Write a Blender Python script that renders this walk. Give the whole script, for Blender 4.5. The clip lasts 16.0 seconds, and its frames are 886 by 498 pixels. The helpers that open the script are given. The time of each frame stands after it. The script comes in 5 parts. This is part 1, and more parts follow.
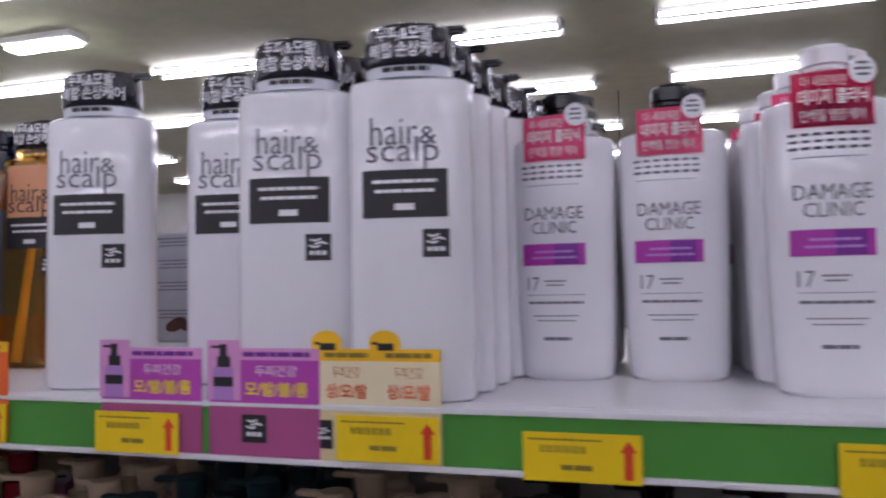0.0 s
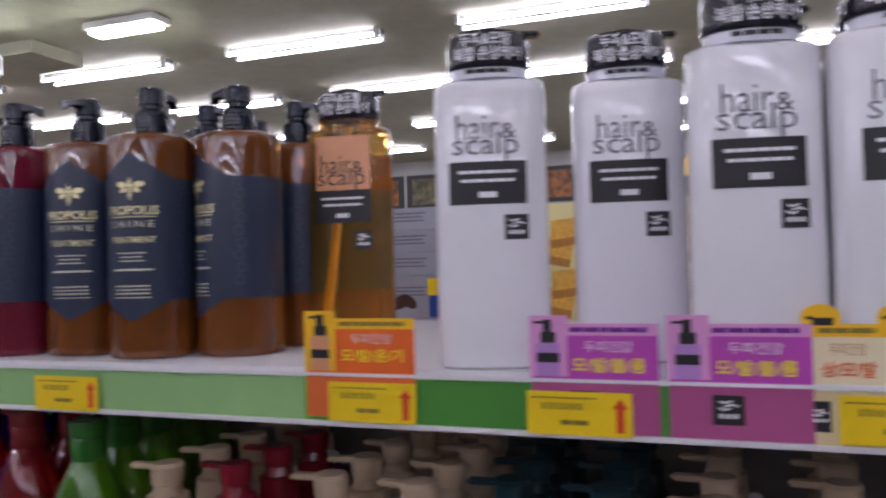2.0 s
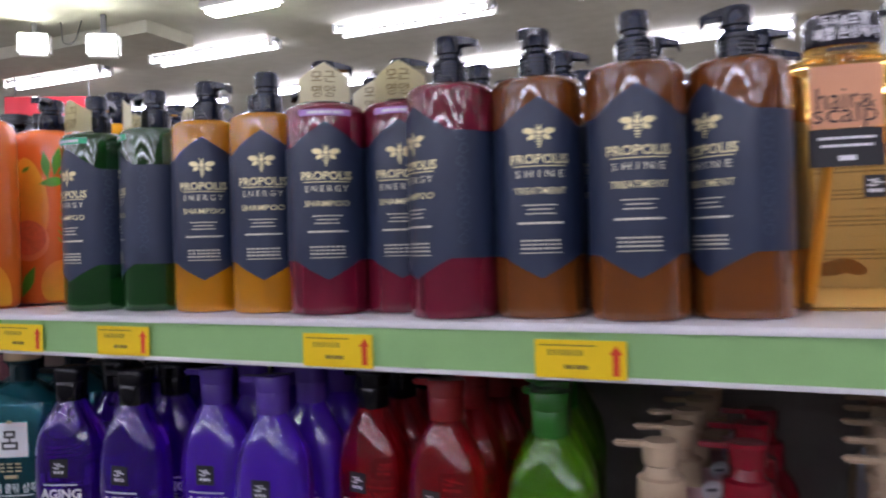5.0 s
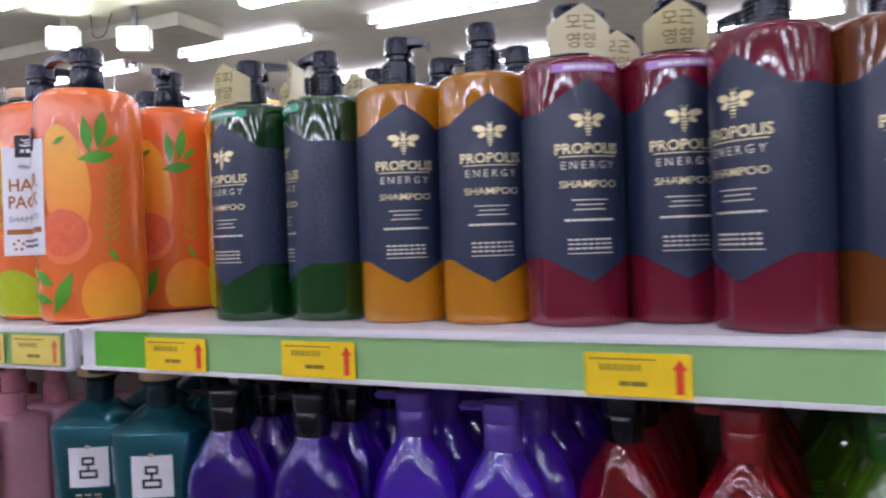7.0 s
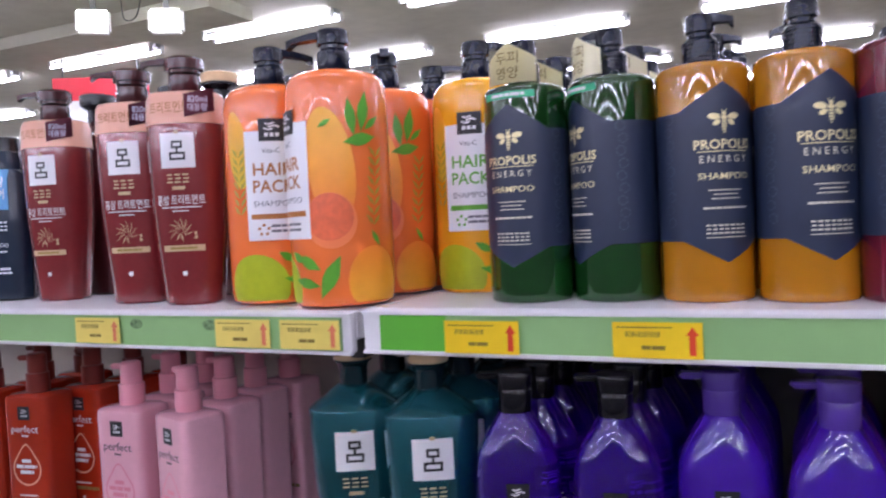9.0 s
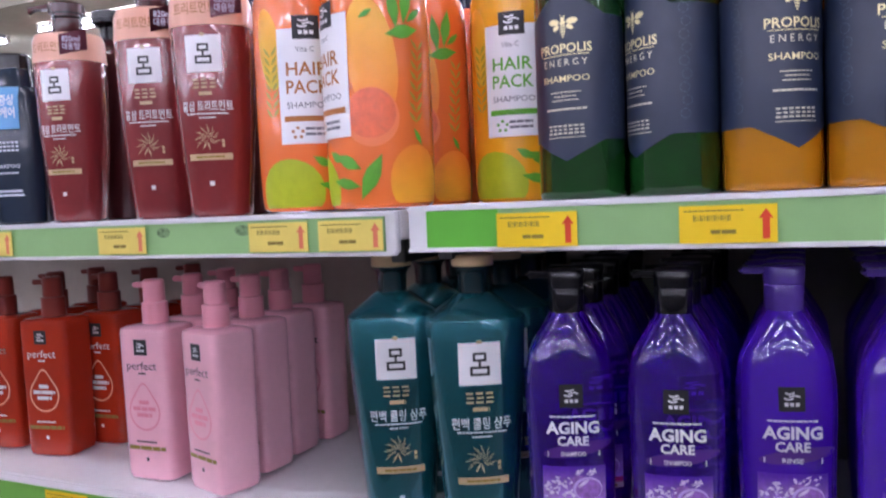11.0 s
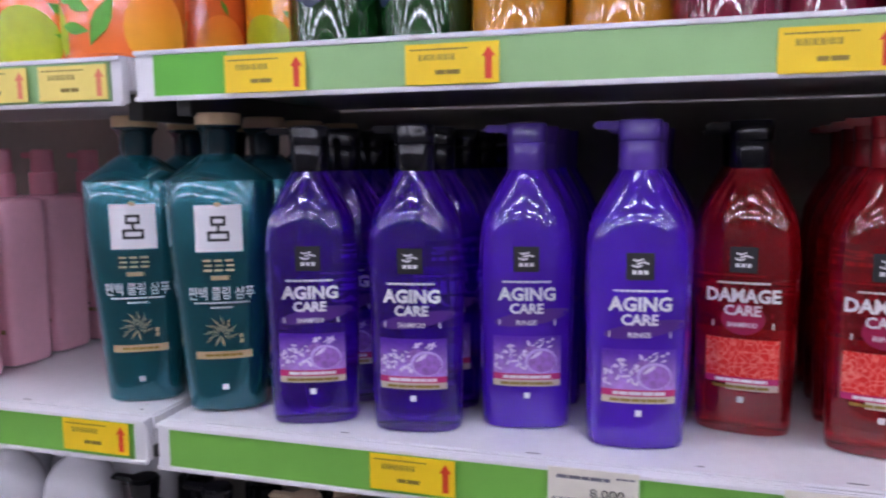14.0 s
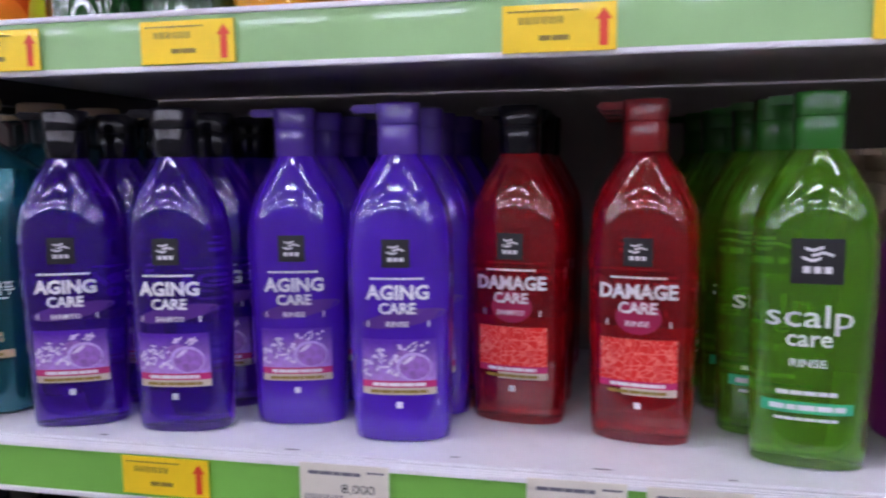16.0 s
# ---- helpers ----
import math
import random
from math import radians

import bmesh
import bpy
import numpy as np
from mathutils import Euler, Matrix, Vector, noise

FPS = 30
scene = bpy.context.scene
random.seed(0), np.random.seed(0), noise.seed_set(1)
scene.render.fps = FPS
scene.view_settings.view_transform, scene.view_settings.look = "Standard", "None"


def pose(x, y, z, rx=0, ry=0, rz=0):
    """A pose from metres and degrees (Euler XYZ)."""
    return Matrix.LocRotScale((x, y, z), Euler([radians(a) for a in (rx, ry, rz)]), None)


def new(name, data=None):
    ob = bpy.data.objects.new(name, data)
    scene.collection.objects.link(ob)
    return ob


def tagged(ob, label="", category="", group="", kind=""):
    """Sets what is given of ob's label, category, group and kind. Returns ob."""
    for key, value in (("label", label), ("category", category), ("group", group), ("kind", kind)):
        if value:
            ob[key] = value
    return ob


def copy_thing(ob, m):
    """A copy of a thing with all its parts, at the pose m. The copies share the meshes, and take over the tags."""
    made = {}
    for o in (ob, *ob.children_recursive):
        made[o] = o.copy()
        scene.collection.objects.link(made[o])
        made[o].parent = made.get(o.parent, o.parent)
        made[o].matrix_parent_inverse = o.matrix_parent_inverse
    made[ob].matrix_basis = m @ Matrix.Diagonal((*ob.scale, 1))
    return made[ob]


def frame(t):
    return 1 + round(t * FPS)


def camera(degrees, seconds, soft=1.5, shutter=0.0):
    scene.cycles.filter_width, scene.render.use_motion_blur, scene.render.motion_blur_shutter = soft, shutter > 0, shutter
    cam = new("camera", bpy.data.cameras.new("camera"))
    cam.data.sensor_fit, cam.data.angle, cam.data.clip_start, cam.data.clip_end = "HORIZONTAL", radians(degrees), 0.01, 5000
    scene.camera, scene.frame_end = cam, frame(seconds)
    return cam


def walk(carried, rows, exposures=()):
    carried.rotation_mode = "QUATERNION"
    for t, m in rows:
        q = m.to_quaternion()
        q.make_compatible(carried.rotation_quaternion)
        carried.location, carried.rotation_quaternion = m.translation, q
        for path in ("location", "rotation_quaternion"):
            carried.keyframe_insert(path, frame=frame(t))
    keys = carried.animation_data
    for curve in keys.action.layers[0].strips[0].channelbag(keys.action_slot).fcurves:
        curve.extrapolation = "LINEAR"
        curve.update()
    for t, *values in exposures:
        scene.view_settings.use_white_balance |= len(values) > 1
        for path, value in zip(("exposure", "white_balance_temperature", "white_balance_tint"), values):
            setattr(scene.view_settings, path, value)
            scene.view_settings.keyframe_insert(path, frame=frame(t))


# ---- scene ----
cam = camera(60.9, 16.0, 2.1, 0.7)
METRES, EYE, TILT, LEAN, TURN = 1.8, 1.45, -0.1, -0.36, 16.6
ROWS = [
    (0.0, 0.0, 0.0, 0.0, 0.07, 2.85, 1.42),
    (0.5, -0.0324, 0.0122, 0.002, 1.31, 2.56, 1.33),
    (1.0, -0.0698, 0.0206, 0.0007, 2.39, 2.12, 1.67),
    (1.5, -0.1122, 0.0254, 0.0006, 2.91, 1.72, 1.85),
    (2.0, -0.1673, 0.0197, 0.0015, 3.08, 1.37, 1.87),
    (2.5, -0.2153, 0.0082, 0.0027, 3.39, 0.97, 2.21),
    (3.0, -0.255, -0.0044, 0.004, 3.54, 0.62, 2.18),
    (3.5, -0.285, -0.0039, -0.0006, 3.99, 0.41, 1.99),
    (4.0, -0.3181, 0.0058, -0.0053, 4.96, 0.17, 1.94),
    (4.5, -0.3523, 0.0255, -0.0078, 6.06, 0.12, 1.95),
    (5.0, -0.3983, 0.0554, -0.0063, 7.5, 0.11, 1.83),
    (7.5, -0.5722, 0.1429, -0.0009, 8.3, -0.37, 2.34),
    (8.0, -0.6194, 0.1338, 0.0051, 7.95, -0.71, 2.7),
    (8.5, -0.6586, 0.1194, 0.0069, 7.91, -0.95, 2.88),
    (9.0, -0.695, 0.1109, 0.0046, 8.09, -1.63, 3.03),
    (11.5, -0.7313, 0.1229, -0.0502, 6.59, -4.3, 2.48),
    (12.0, -0.7245, 0.1309, -0.0614, 5.33, -5.2, 2.24),
    (12.5, -0.7139, 0.1369, -0.0743, 4.1, -5.61, 2.0),
    (13.0, -0.6957, 0.1424, -0.0847, 2.61, -6.15, 1.65),
    (13.5, -0.6753, 0.1459, -0.091, 1.38, -6.47, 1.23),
    (14.0, -0.6535, 0.1469, -0.0956, -0.25, -6.62, 0.89),
    (14.5, -0.6343, 0.1488, -0.0957, -1.38, -7.07, 0.84),
    (15.0, -0.6152, 0.151, -0.098, -2.67, -7.25, 0.8),
    (15.5, -0.5995, 0.1549, -0.1031, -3.98, -6.76, 0.72),
    (16.0, -0.5731, 0.1541, -0.1048, -5.12, -6.49, 0.98),
]
TUBE = 18.0
EXPOSURES = [(0.0, 0.08, 6450, 10), (2.0, 0.14, 6500, 10), (3.5, 0.27, 6550, 10), (5.0, 0.60, 6400, 10), (7.5, 0.75, 6200, 12), (9.0, 0.86, 6150, 13), (11.5, 1.00, 6200, 13), (13.0, 1.06, 6200, 13), (16.0, 1.14, 6150, 14)]
walk(cam, [(t, pose(0, 0, EYE, TILT, LEAN, TURN) @ pose(METRES * x, METRES * y, METRES * z, 90 + pitch, roll, yaw)) for t, x, y, z, yaw, pitch, roll in ROWS], EXPOSURES)

# ---- world and exposure ----
world = bpy.data.worlds.new("world")
world.use_nodes = True
world.node_tree.nodes["Background"].inputs[0].default_value = (0.6, 0.62, 0.65, 1)
world.node_tree.nodes["Background"].inputs[1].default_value = 0.05
scene.world = world

# ---- plan ----
FRONT = 0.4926        # front face of the price rails
TOP = 1.3685          # upper shelf board
LOW = 1.0320          # lower shelf board
THIRD = 0.700         # third shelf board
JOINT = -1.655        # where two shelf bays meet
BACK = 0.872          # back panel of the gondola
CEIL = 3.250


# ---- materials ----
def mat(name, color, rough=0.5, metal=0.0, grain=0.0, scale=60.0, bump=0.0, trans=0.0, ior=1.45, coat=0.0, stain=0.0, sub=0.0):
    """A procedural surface: colour varied at two scales, fine relief."""
    m = bpy.data.materials.new(name)
    m.use_nodes = True
    nt = m.node_tree
    b = nt.nodes["Principled BSDF"]
    b.inputs["Base Color"].default_value = (*color, 1)
    b.inputs["Roughness"].default_value = rough
    b.inputs["Metallic"].default_value = metal
    b.inputs["IOR"].default_value = ior
    b.inputs["Transmission Weight"].default_value = trans
    b.inputs["Coat Weight"].default_value = coat
    b.inputs["Coat Roughness"].default_value = 0.025
    if sub:
        b.inputs["Subsurface Weight"].default_value = sub
        b.inputs["Subsurface Radius"].default_value = (0.012, 0.010, 0.009)
        b.inputs["Subsurface Scale"].default_value = 1.0
    if grain or bump or stain:
        co = nt.nodes.new("ShaderNodeTexCoord")
        fine = nt.nodes.new("ShaderNodeTexNoise")
        fine.inputs["Scale"].default_value = scale
        fine.inputs["Detail"].default_value = 5
        nt.links.new(co.outputs["Object"], fine.inputs["Vector"])
        wide = nt.nodes.new("ShaderNodeTexNoise")
        wide.inputs["Scale"].default_value = scale * 0.09
        wide.inputs["Detail"].default_value = 3
        nt.links.new(co.outputs["Object"], wide.inputs["Vector"])
        last = None
        for tex, amount in ((fine, grain), (wide, stain)):
            if not amount:
                continue
            ramp = nt.nodes.new("ShaderNodeMapRange")
            ramp.inputs["From Min"].default_value, ramp.inputs["From Max"].default_value = 0.3, 0.7
            ramp.inputs["To Min"].default_value, ramp.inputs["To Max"].default_value = 1 - amount, 1 + amount * 0.4
            nt.links.new(tex.outputs["Fac"], ramp.inputs["Value"])
            mix = nt.nodes.new("ShaderNodeMix")
            mix.data_type, mix.blend_type = "RGBA", "MULTIPLY"
            mix.inputs["Factor"].default_value = 1
            if last is None:
                mix.inputs[6].default_value = (*color, 1)
            else:
                nt.links.new(last, mix.inputs[6])
            nt.links.new(ramp.outputs["Result"], mix.inputs[7])
            last = mix.outputs[2]
        if last is not None:
            nt.links.new(last, b.inputs["Base Color"])
        if bump:
            bp = nt.nodes.new("ShaderNodeBump")
            bp.inputs["Strength"].default_value = bump
            bp.inputs["Distance"].default_value = 0.002
            nt.links.new(fine.outputs["Fac"], bp.inputs["Height"])
            nt.links.new(bp.outputs["Normal"], b.inputs["Normal"])
    return m


def glow(name, color, strength, base=(0.9, 0.9, 0.9)):
    m = bpy.data.materials.new(name)
    m.use_nodes = True
    b = m.node_tree.nodes["Principled BSDF"]
    b.inputs["Base Color"].default_value = (*base, 1)
    b.inputs["Emission Color"].default_value = (*color, 1)
    b.inputs["Emission Strength"].default_value = strength
    return m


def fade(name, low, high, z0, z1, size, grain=0.3):
    """A printed picture that pales towards its foot, with speckle."""
    m = mat(name, low, 0.3, grain=grain, scale=size)
    nt = m.node_tree
    co = nt.nodes.new("ShaderNodeTexCoord")
    sep = nt.nodes.new("ShaderNodeSeparateXYZ")
    nt.links.new(co.outputs["Object"], sep.inputs[0])
    rg = nt.nodes.new("ShaderNodeMapRange")
    rg.inputs["From Min"].default_value, rg.inputs["From Max"].default_value = z0, z1
    nt.links.new(sep.outputs["Z"], rg.inputs["Value"])
    mx = nt.nodes.new("ShaderNodeMix")
    mx.data_type = "RGBA"
    mx.inputs[6].default_value, mx.inputs[7].default_value = (*low, 1), (*high, 1)
    nt.links.new(rg.outputs["Result"], mx.inputs["Factor"])
    for node in nt.nodes:
        if node.type == "MIX" and node.blend_type == "MULTIPLY":
            nt.links.new(mx.outputs[2], node.inputs[6])
    return m


M = {}
M["tube"] = glow("tube_light", (0.95, 0.93, 1.15), TUBE)
M["flood"] = glow("flood_light", (0.93, 1.0, 0.90), 44.0)
M["amber_lamp"] = glow("pendant_light", (1.0, 0.56, 0.05), 0.7, (0.75, 0.45, 0.04))
M["ceiling"] = mat("ceiling_paint", (0.43, 0.41, 0.32), 0.9, grain=0.08, scale=7, bump=0.15, stain=0.15)
M["wall"] = mat("wall_paint", (0.45, 0.44, 0.42), 0.85, grain=0.05, scale=20, bump=0.1, stain=0.1)
# for the added slab behind the camera; its tone sets fill light and reflections
M["light_block"] = mat("light_block_dark", (0.19, 0.18, 0.17), 0.8, grain=0.2, scale=12, stain=0.2)
M["floor"] = mat("floor_vinyl", (0.38, 0.36, 0.33), 0.35, grain=0.1, scale=30, bump=0.05, stain=0.1)
M["shelf"] = mat("shelf_enamel", (0.78, 0.77, 0.80), 0.32, grain=0.03, scale=90, bump=0.03, stain=0.06)
M["panel"] = mat("back_panel", (0.58, 0.53, 0.46), 0.6, grain=0.04, scale=60, stain=0.08)
# the beige panel dimmed: shade deep in the eastern bay put into the colour
M["panel_shaded"] = mat("shaded_back_panel", (0.32, 0.295, 0.265), 0.6, grain=0.05, scale=60, stain=0.1)
M["rail_green"] = mat("green_rail_insert", (0.19, 0.48, 0.075), 0.45, grain=0.03, scale=50, stain=0.08)
M["rail_milky"] = mat("pale_green_insert", (0.30, 0.52, 0.215), 0.35, grain=0.03, scale=50, stain=0.06, coat=0.3)
M["rail_deep"] = mat("deep_green_insert", (0.075, 0.28, 0.045), 0.40, grain=0.03, scale=50, stain=0.06)
M["rail_bright"] = mat("fresh_green_insert", (0.12, 0.46, 0.04), 0.45, grain=0.03, scale=50)
M["tag_yellow"] = mat("yellow_tag_card", (0.90, 0.62, 0.01), 0.42, grain=0.03, scale=80, coat=0.1)
M["tag_pale"] = mat("faded_yellow_card", (0.84, 0.68, 0.16), 0.3, grain=0.03, scale=80, coat=0.2)
M["faded_red"] = mat("faded_red_ink", (0.74, 0.20, 0.10), 0.45)
M["tag_white"] = mat("white_tag_card", (0.74, 0.70, 0.60), 0.5, grain=0.03, scale=80)
M["red"] = mat("red_ink", (0.72, 0.06, 0.02), 0.45)
M["ink"] = mat("black_ink", (0.018, 0.017, 0.02), 0.45)
M["ink_soft"] = mat("faded_ink", (0.26, 0.18, 0.03), 0.6)
M["grey_ink"] = mat("grey_ink", (0.15, 0.145, 0.18), 0.5)
M["white_ink"] = mat("white_ink", (0.82, 0.81, 0.84), 0.45)
M["white"] = mat("white_plastic", (0.80, 0.79, 0.83), 0.16, grain=0.015, scale=40, coat=0.6, sub=0.06)
M["black"] = mat("black_plastic", (0.007, 0.007, 0.010), 0.14, coat=0.0, grain=0.1, scale=60)
M["navy"] = mat("navy_plastic", (0.006, 0.009, 0.022), 0.12, coat=0.0, grain=0.1, scale=60)
M["film"] = mat("black_shrink_film", (0.014, 0.012, 0.022), 0.12, coat=0.6, grain=0.1, scale=50, bump=0.6)
M["clear_film"] = mat("clear_shrink_film", (0.72, 0.72, 0.80), 0.10, coat=0.6, bump=0.35, scale=45)
M["label_navy"] = mat("navy_label", (0.019, 0.029, 0.062), 0.36, coat=0.08, grain=0.05, scale=120, stain=0.06)
M["gold"] = mat("gold_foil", (0.80, 0.71, 0.40), 0.40, metal=0.3)
M["pale"] = mat("pale_foil_ink", (0.70, 0.66, 0.52), 0.5)
M["cream_card"] = mat("cream_card", (0.86, 0.82, 0.58), 0.5, grain=0.03, scale=90)
M["shine"] = mat("brown_liquid_bottle", (0.24, 0.072, 0.014), 0.04, trans=0.38, ior=1.36, coat=0.8, stain=0.15, scale=30)
M["honey"] = mat("honey_liquid_bottle", (0.62, 0.25, 0.010), 0.04, trans=0.32, ior=1.36, coat=0.8, stain=0.12, scale=30)
M["wine"] = mat("wine_liquid_bottle", (0.23, 0.012, 0.040), 0.04, trans=0.38, ior=1.36, coat=0.8, stain=0.15, scale=30)
M["forest"] = mat("green_liquid_bottle", (0.008, 0.056, 0.010), 0.04, trans=0.25, ior=1.36, coat=0.8, stain=0.15, scale=30)
M["amber"] = mat("clear_amber_bottle", (1.0, 0.60, 0.16), 0.03, trans=0.94, ior=1.12, coat=0.6)
M["amber_tube"] = mat("amber_dip_tube", (0.72, 0.40, 0.05), 0.3)
M["amber_label"] = mat("salmon_label", (0.72, 0.34, 0.18), 0.45, grain=0.03, scale=90)
M["pink_tag"] = mat("hot_pink_card", (0.76, 0.045, 0.17), 0.38, grain=0.03, scale=90, coat=0.2)
M["magenta"] = mat("magenta_band", (0.42, 0.03, 0.36), 0.40, grain=0.05, scale=70)
M["violet_band"] = mat("violet_band", (0.18, 0.02, 0.28), 0.40, grain=0.05, scale=70)
M["card_orange"] = mat("orange_card", (0.86, 0.15, 0.022), 0.42, grain=0.03, scale=80)
M["card_orange_low"] = mat("orange_card_behind_cover", (0.76, 0.17, 0.05), 0.25)
M["card_amber"] = mat("amber_card_strip", (0.92, 0.52, 0.012), 0.42)
M["card_pink"] = mat("orchid_card", (0.52, 0.07, 0.46), 0.42, grain=0.03, scale=80)
M["card_pink_low"] = mat("orchid_card_behind_cover", (0.44, 0.10, 0.26), 0.25)
M["card_lilac"] = mat("lilac_card_strip", (0.72, 0.32, 0.62), 0.42)
M["card_cream"] = mat("cream_promo_card", (0.86, 0.74, 0.50), 0.42, grain=0.03, scale=80)
M["card_cream_low"] = mat("cream_card_behind_cover", (0.76, 0.63, 0.36), 0.25)
M["red_text"] = mat("orange_red_ink", (0.80, 0.13, 0.03), 0.45)
M["yellow_ink"] = mat("yellow_ink", (0.94, 0.76, 0.02), 0.45)
M["lilac"] = mat("lilac_plastic", (0.48, 0.24, 0.60), 0.35)
M["teal"] = mat("teal_pearl_bottle", (0.009, 0.118, 0.148), 0.26, metal=0.6, coat=1.0, grain=0.06, scale=160)
M["teal_dark"] = mat("dark_teal_cap", (0.006, 0.022, 0.028), 0.24, coat=0.3)
M["gold_lid"] = mat("antique_gold_lid", (0.80, 0.58, 0.33), 0.42, metal=0.0, grain=0.08, scale=90)
M["tan_band"] = mat("tan_foil_band", (0.54, 0.39, 0.22), 0.45)
M["violet"] = mat("violet_clear_bottle", (0.15, 0.017, 0.78), 0.03, trans=0.84, ior=1.36, coat=1.0, stain=0.25, scale=40, grain=0.06)
M["violet_milk"] = mat("violet_pearl_bottle", (0.18, 0.034, 0.88), 0.04, trans=0.58, ior=1.36, coat=1.0, stain=0.15, scale=40, grain=0.04)
M["violet_cap"] = mat("violet_cap", (0.105, 0.048, 0.36), 0.25, coat=0.3)
M["ruby"] = mat("ruby_clear_bottle", (0.70, 0.012, 0.026), 0.03, trans=0.78, ior=1.36, coat=1.0, stain=0.25, scale=40, grain=0.06)
M["ruby_cap"] = mat("ruby_cap", (0.28, 0.018, 0.022), 0.25, coat=0.3)
M["lime"] = mat("lime_clear_bottle", (0.22, 0.60, 0.020), 0.03, trans=0.74, ior=1.36, coat=1.0, stain=0.22, scale=40, grain=0.05)
M["lime_cap"] = mat("green_cap", (0.030, 0.16, 0.022), 0.25, coat=0.3)
M["mint_band"] = mat("mint_green_band", (0.06, 0.50, 0.24), 0.4)
M["print_pale_violet"] = mat("pale_violet_print", (0.84, 0.74, 0.95), 0.35, grain=0.25, scale=260)
M["print_pale_red"] = mat("pale_scarlet_print", (0.94, 0.36, 0.28), 0.4, grain=0.3, scale=260)
M["print_violet"] = fade("violet_print", (0.50, 0.28, 0.78), (0.10, 0.018, 0.40), 0.054, 0.084, 190)
M["berry_rim"] = mat("pale_berry_rim_print", (0.62, 0.46, 0.84), 0.35, grain=0.1, scale=200)
M["berry_skin"] = mat("violet_berry_print", (0.38, 0.17, 0.62), 0.35, grain=0.35, scale=220)
def veined(name, low, high, size):
    """A printed close-up of cells: bright filaments on a deep ground."""
    m = mat(name, low, 0.4)
    nt = m.node_tree
    co = nt.nodes.new("ShaderNodeTexCoord")
    wob = nt.nodes.new("ShaderNodeTexNoise")
    wob.inputs["Scale"].default_value = size * 0.35
    nt.links.new(co.outputs["Object"], wob.inputs["Vector"])
    mixv = nt.nodes.new("ShaderNodeMix")
    mixv.data_type, mixv.blend_type = "RGBA", "LINEAR_LIGHT"
    mixv.inputs["Factor"].default_value = 0.012
    nt.links.new(co.outputs["Object"], mixv.inputs[6])
    nt.links.new(wob.outputs["Color"], mixv.inputs[7])
    cell = nt.nodes.new("ShaderNodeTexVoronoi")
    cell.feature = "DISTANCE_TO_EDGE"
    cell.inputs["Scale"].default_value = size
    nt.links.new(mixv.outputs[2], cell.inputs["Vector"])
    rg = nt.nodes.new("ShaderNodeMapRange")
    rg.inputs["From Min"].default_value, rg.inputs["From Max"].default_value = 0.0, 0.12
    rg.inputs["To Min"].default_value, rg.inputs["To Max"].default_value = 1.0, 0.0
    nt.links.new(cell.outputs["Distance"], rg.inputs["Value"])
    mx = nt.nodes.new("ShaderNodeMix")
    mx.data_type = "RGBA"
    mx.inputs[6].default_value, mx.inputs[7].default_value = (*low, 1), (*high, 1)
    nt.links.new(rg.outputs["Result"], mx.inputs["Factor"])
    nt.links.new(mx.outputs[2], nt.nodes["Principled BSDF"].inputs["Base Color"])
    return m


M["print_red"] = veined("scarlet_cell_print", (0.78, 0.020, 0.016), (0.93, 0.26, 0.22), 165)
M["crimson"] = mat("crimson_strip", (0.52, 0.02, 0.16), 0.4)
M["champagne"] = mat("champagne_strip", (0.60, 0.52, 0.42), 0.4)
M["swoosh_violet"] = mat("plum_swoosh", (0.085, 0.022, 0.22), 0.3)
M["swoosh_red"] = mat("raspberry_swoosh", (0.34, 0.012, 0.07), 0.3)
M["pink"] = mat("pink_pearl_bottle", (0.95, 0.50, 0.60), 0.26, coat=1.0, grain=0.03, scale=120, stain=0.05)
M["pink_deep"] = mat("pink_cap", (0.86, 0.37, 0.45), 0.35, coat=0.15)
M["rose_ink"] = mat("rose_print", (0.74, 0.24, 0.32), 0.4)
M["plum_card"] = mat("plum_card", (0.17, 0.022, 0.05), 0.35, coat=0.2)
M["lilac_ink"] = mat("pale_lilac_ink", (0.62, 0.50, 0.66), 0.45)
M["rust"] = mat("red_orange_bottle", (0.46, 0.035, 0.012), 0.18, coat=0.5, stain=0.15, scale=40)
M["rust_cap"] = mat("copper_red_cap", (0.22, 0.035, 0.025), 0.3, coat=0.2)
M["peach_drop"] = mat("peach_print", (0.86, 0.42, 0.26), 0.4)
M["maroon"] = mat("maroon_pearl_bottle", (0.21, 0.022, 0.025), 0.20, metal=0.1, coat=1.0, grain=0.05, scale=150)
M["maroon_cap"] = mat("dark_maroon_cap", (0.060, 0.012, 0.014), 0.22, coat=0.4)
M["peach_band"] = mat("peach_sleeve", (0.80, 0.42, 0.30), 0.35, grain=0.03, scale=90, coat=0.2)
M["ryo_navy"] = mat("midnight_bottle", (0.010, 0.020, 0.038), 0.22, coat=0.4)
M["blue_card"] = mat("blue_card", (0.14, 0.38, 0.70), 0.4)
M["orange_b"] = mat("orange_printed_bottle", (0.90, 0.19, 0.035), 0.25, coat=0.9, stain=0.10, scale=30)
M["yellow_b"] = mat("mango_printed_bottle", (0.92, 0.42, 0.015), 0.25, coat=0.9, stain=0.10, scale=30)
M["fruit"] = fade("orange_fruit_print", (0.95, 0.42, 0.03), (0.93, 0.27, 0.03), 0.015, 0.06, 60, 0.05)
M["mango"] = fade("mango_fruit_print", (0.94, 0.26, 0.03), (0.95, 0.46, 0.04), 0.09, 0.20, 60, 0.05)
M["pear"] = fade("pear_fruit_print", (0.72, 0.50, 0.02), (0.94, 0.40, 0.03), 0.14, 0.22, 60, 0.05)
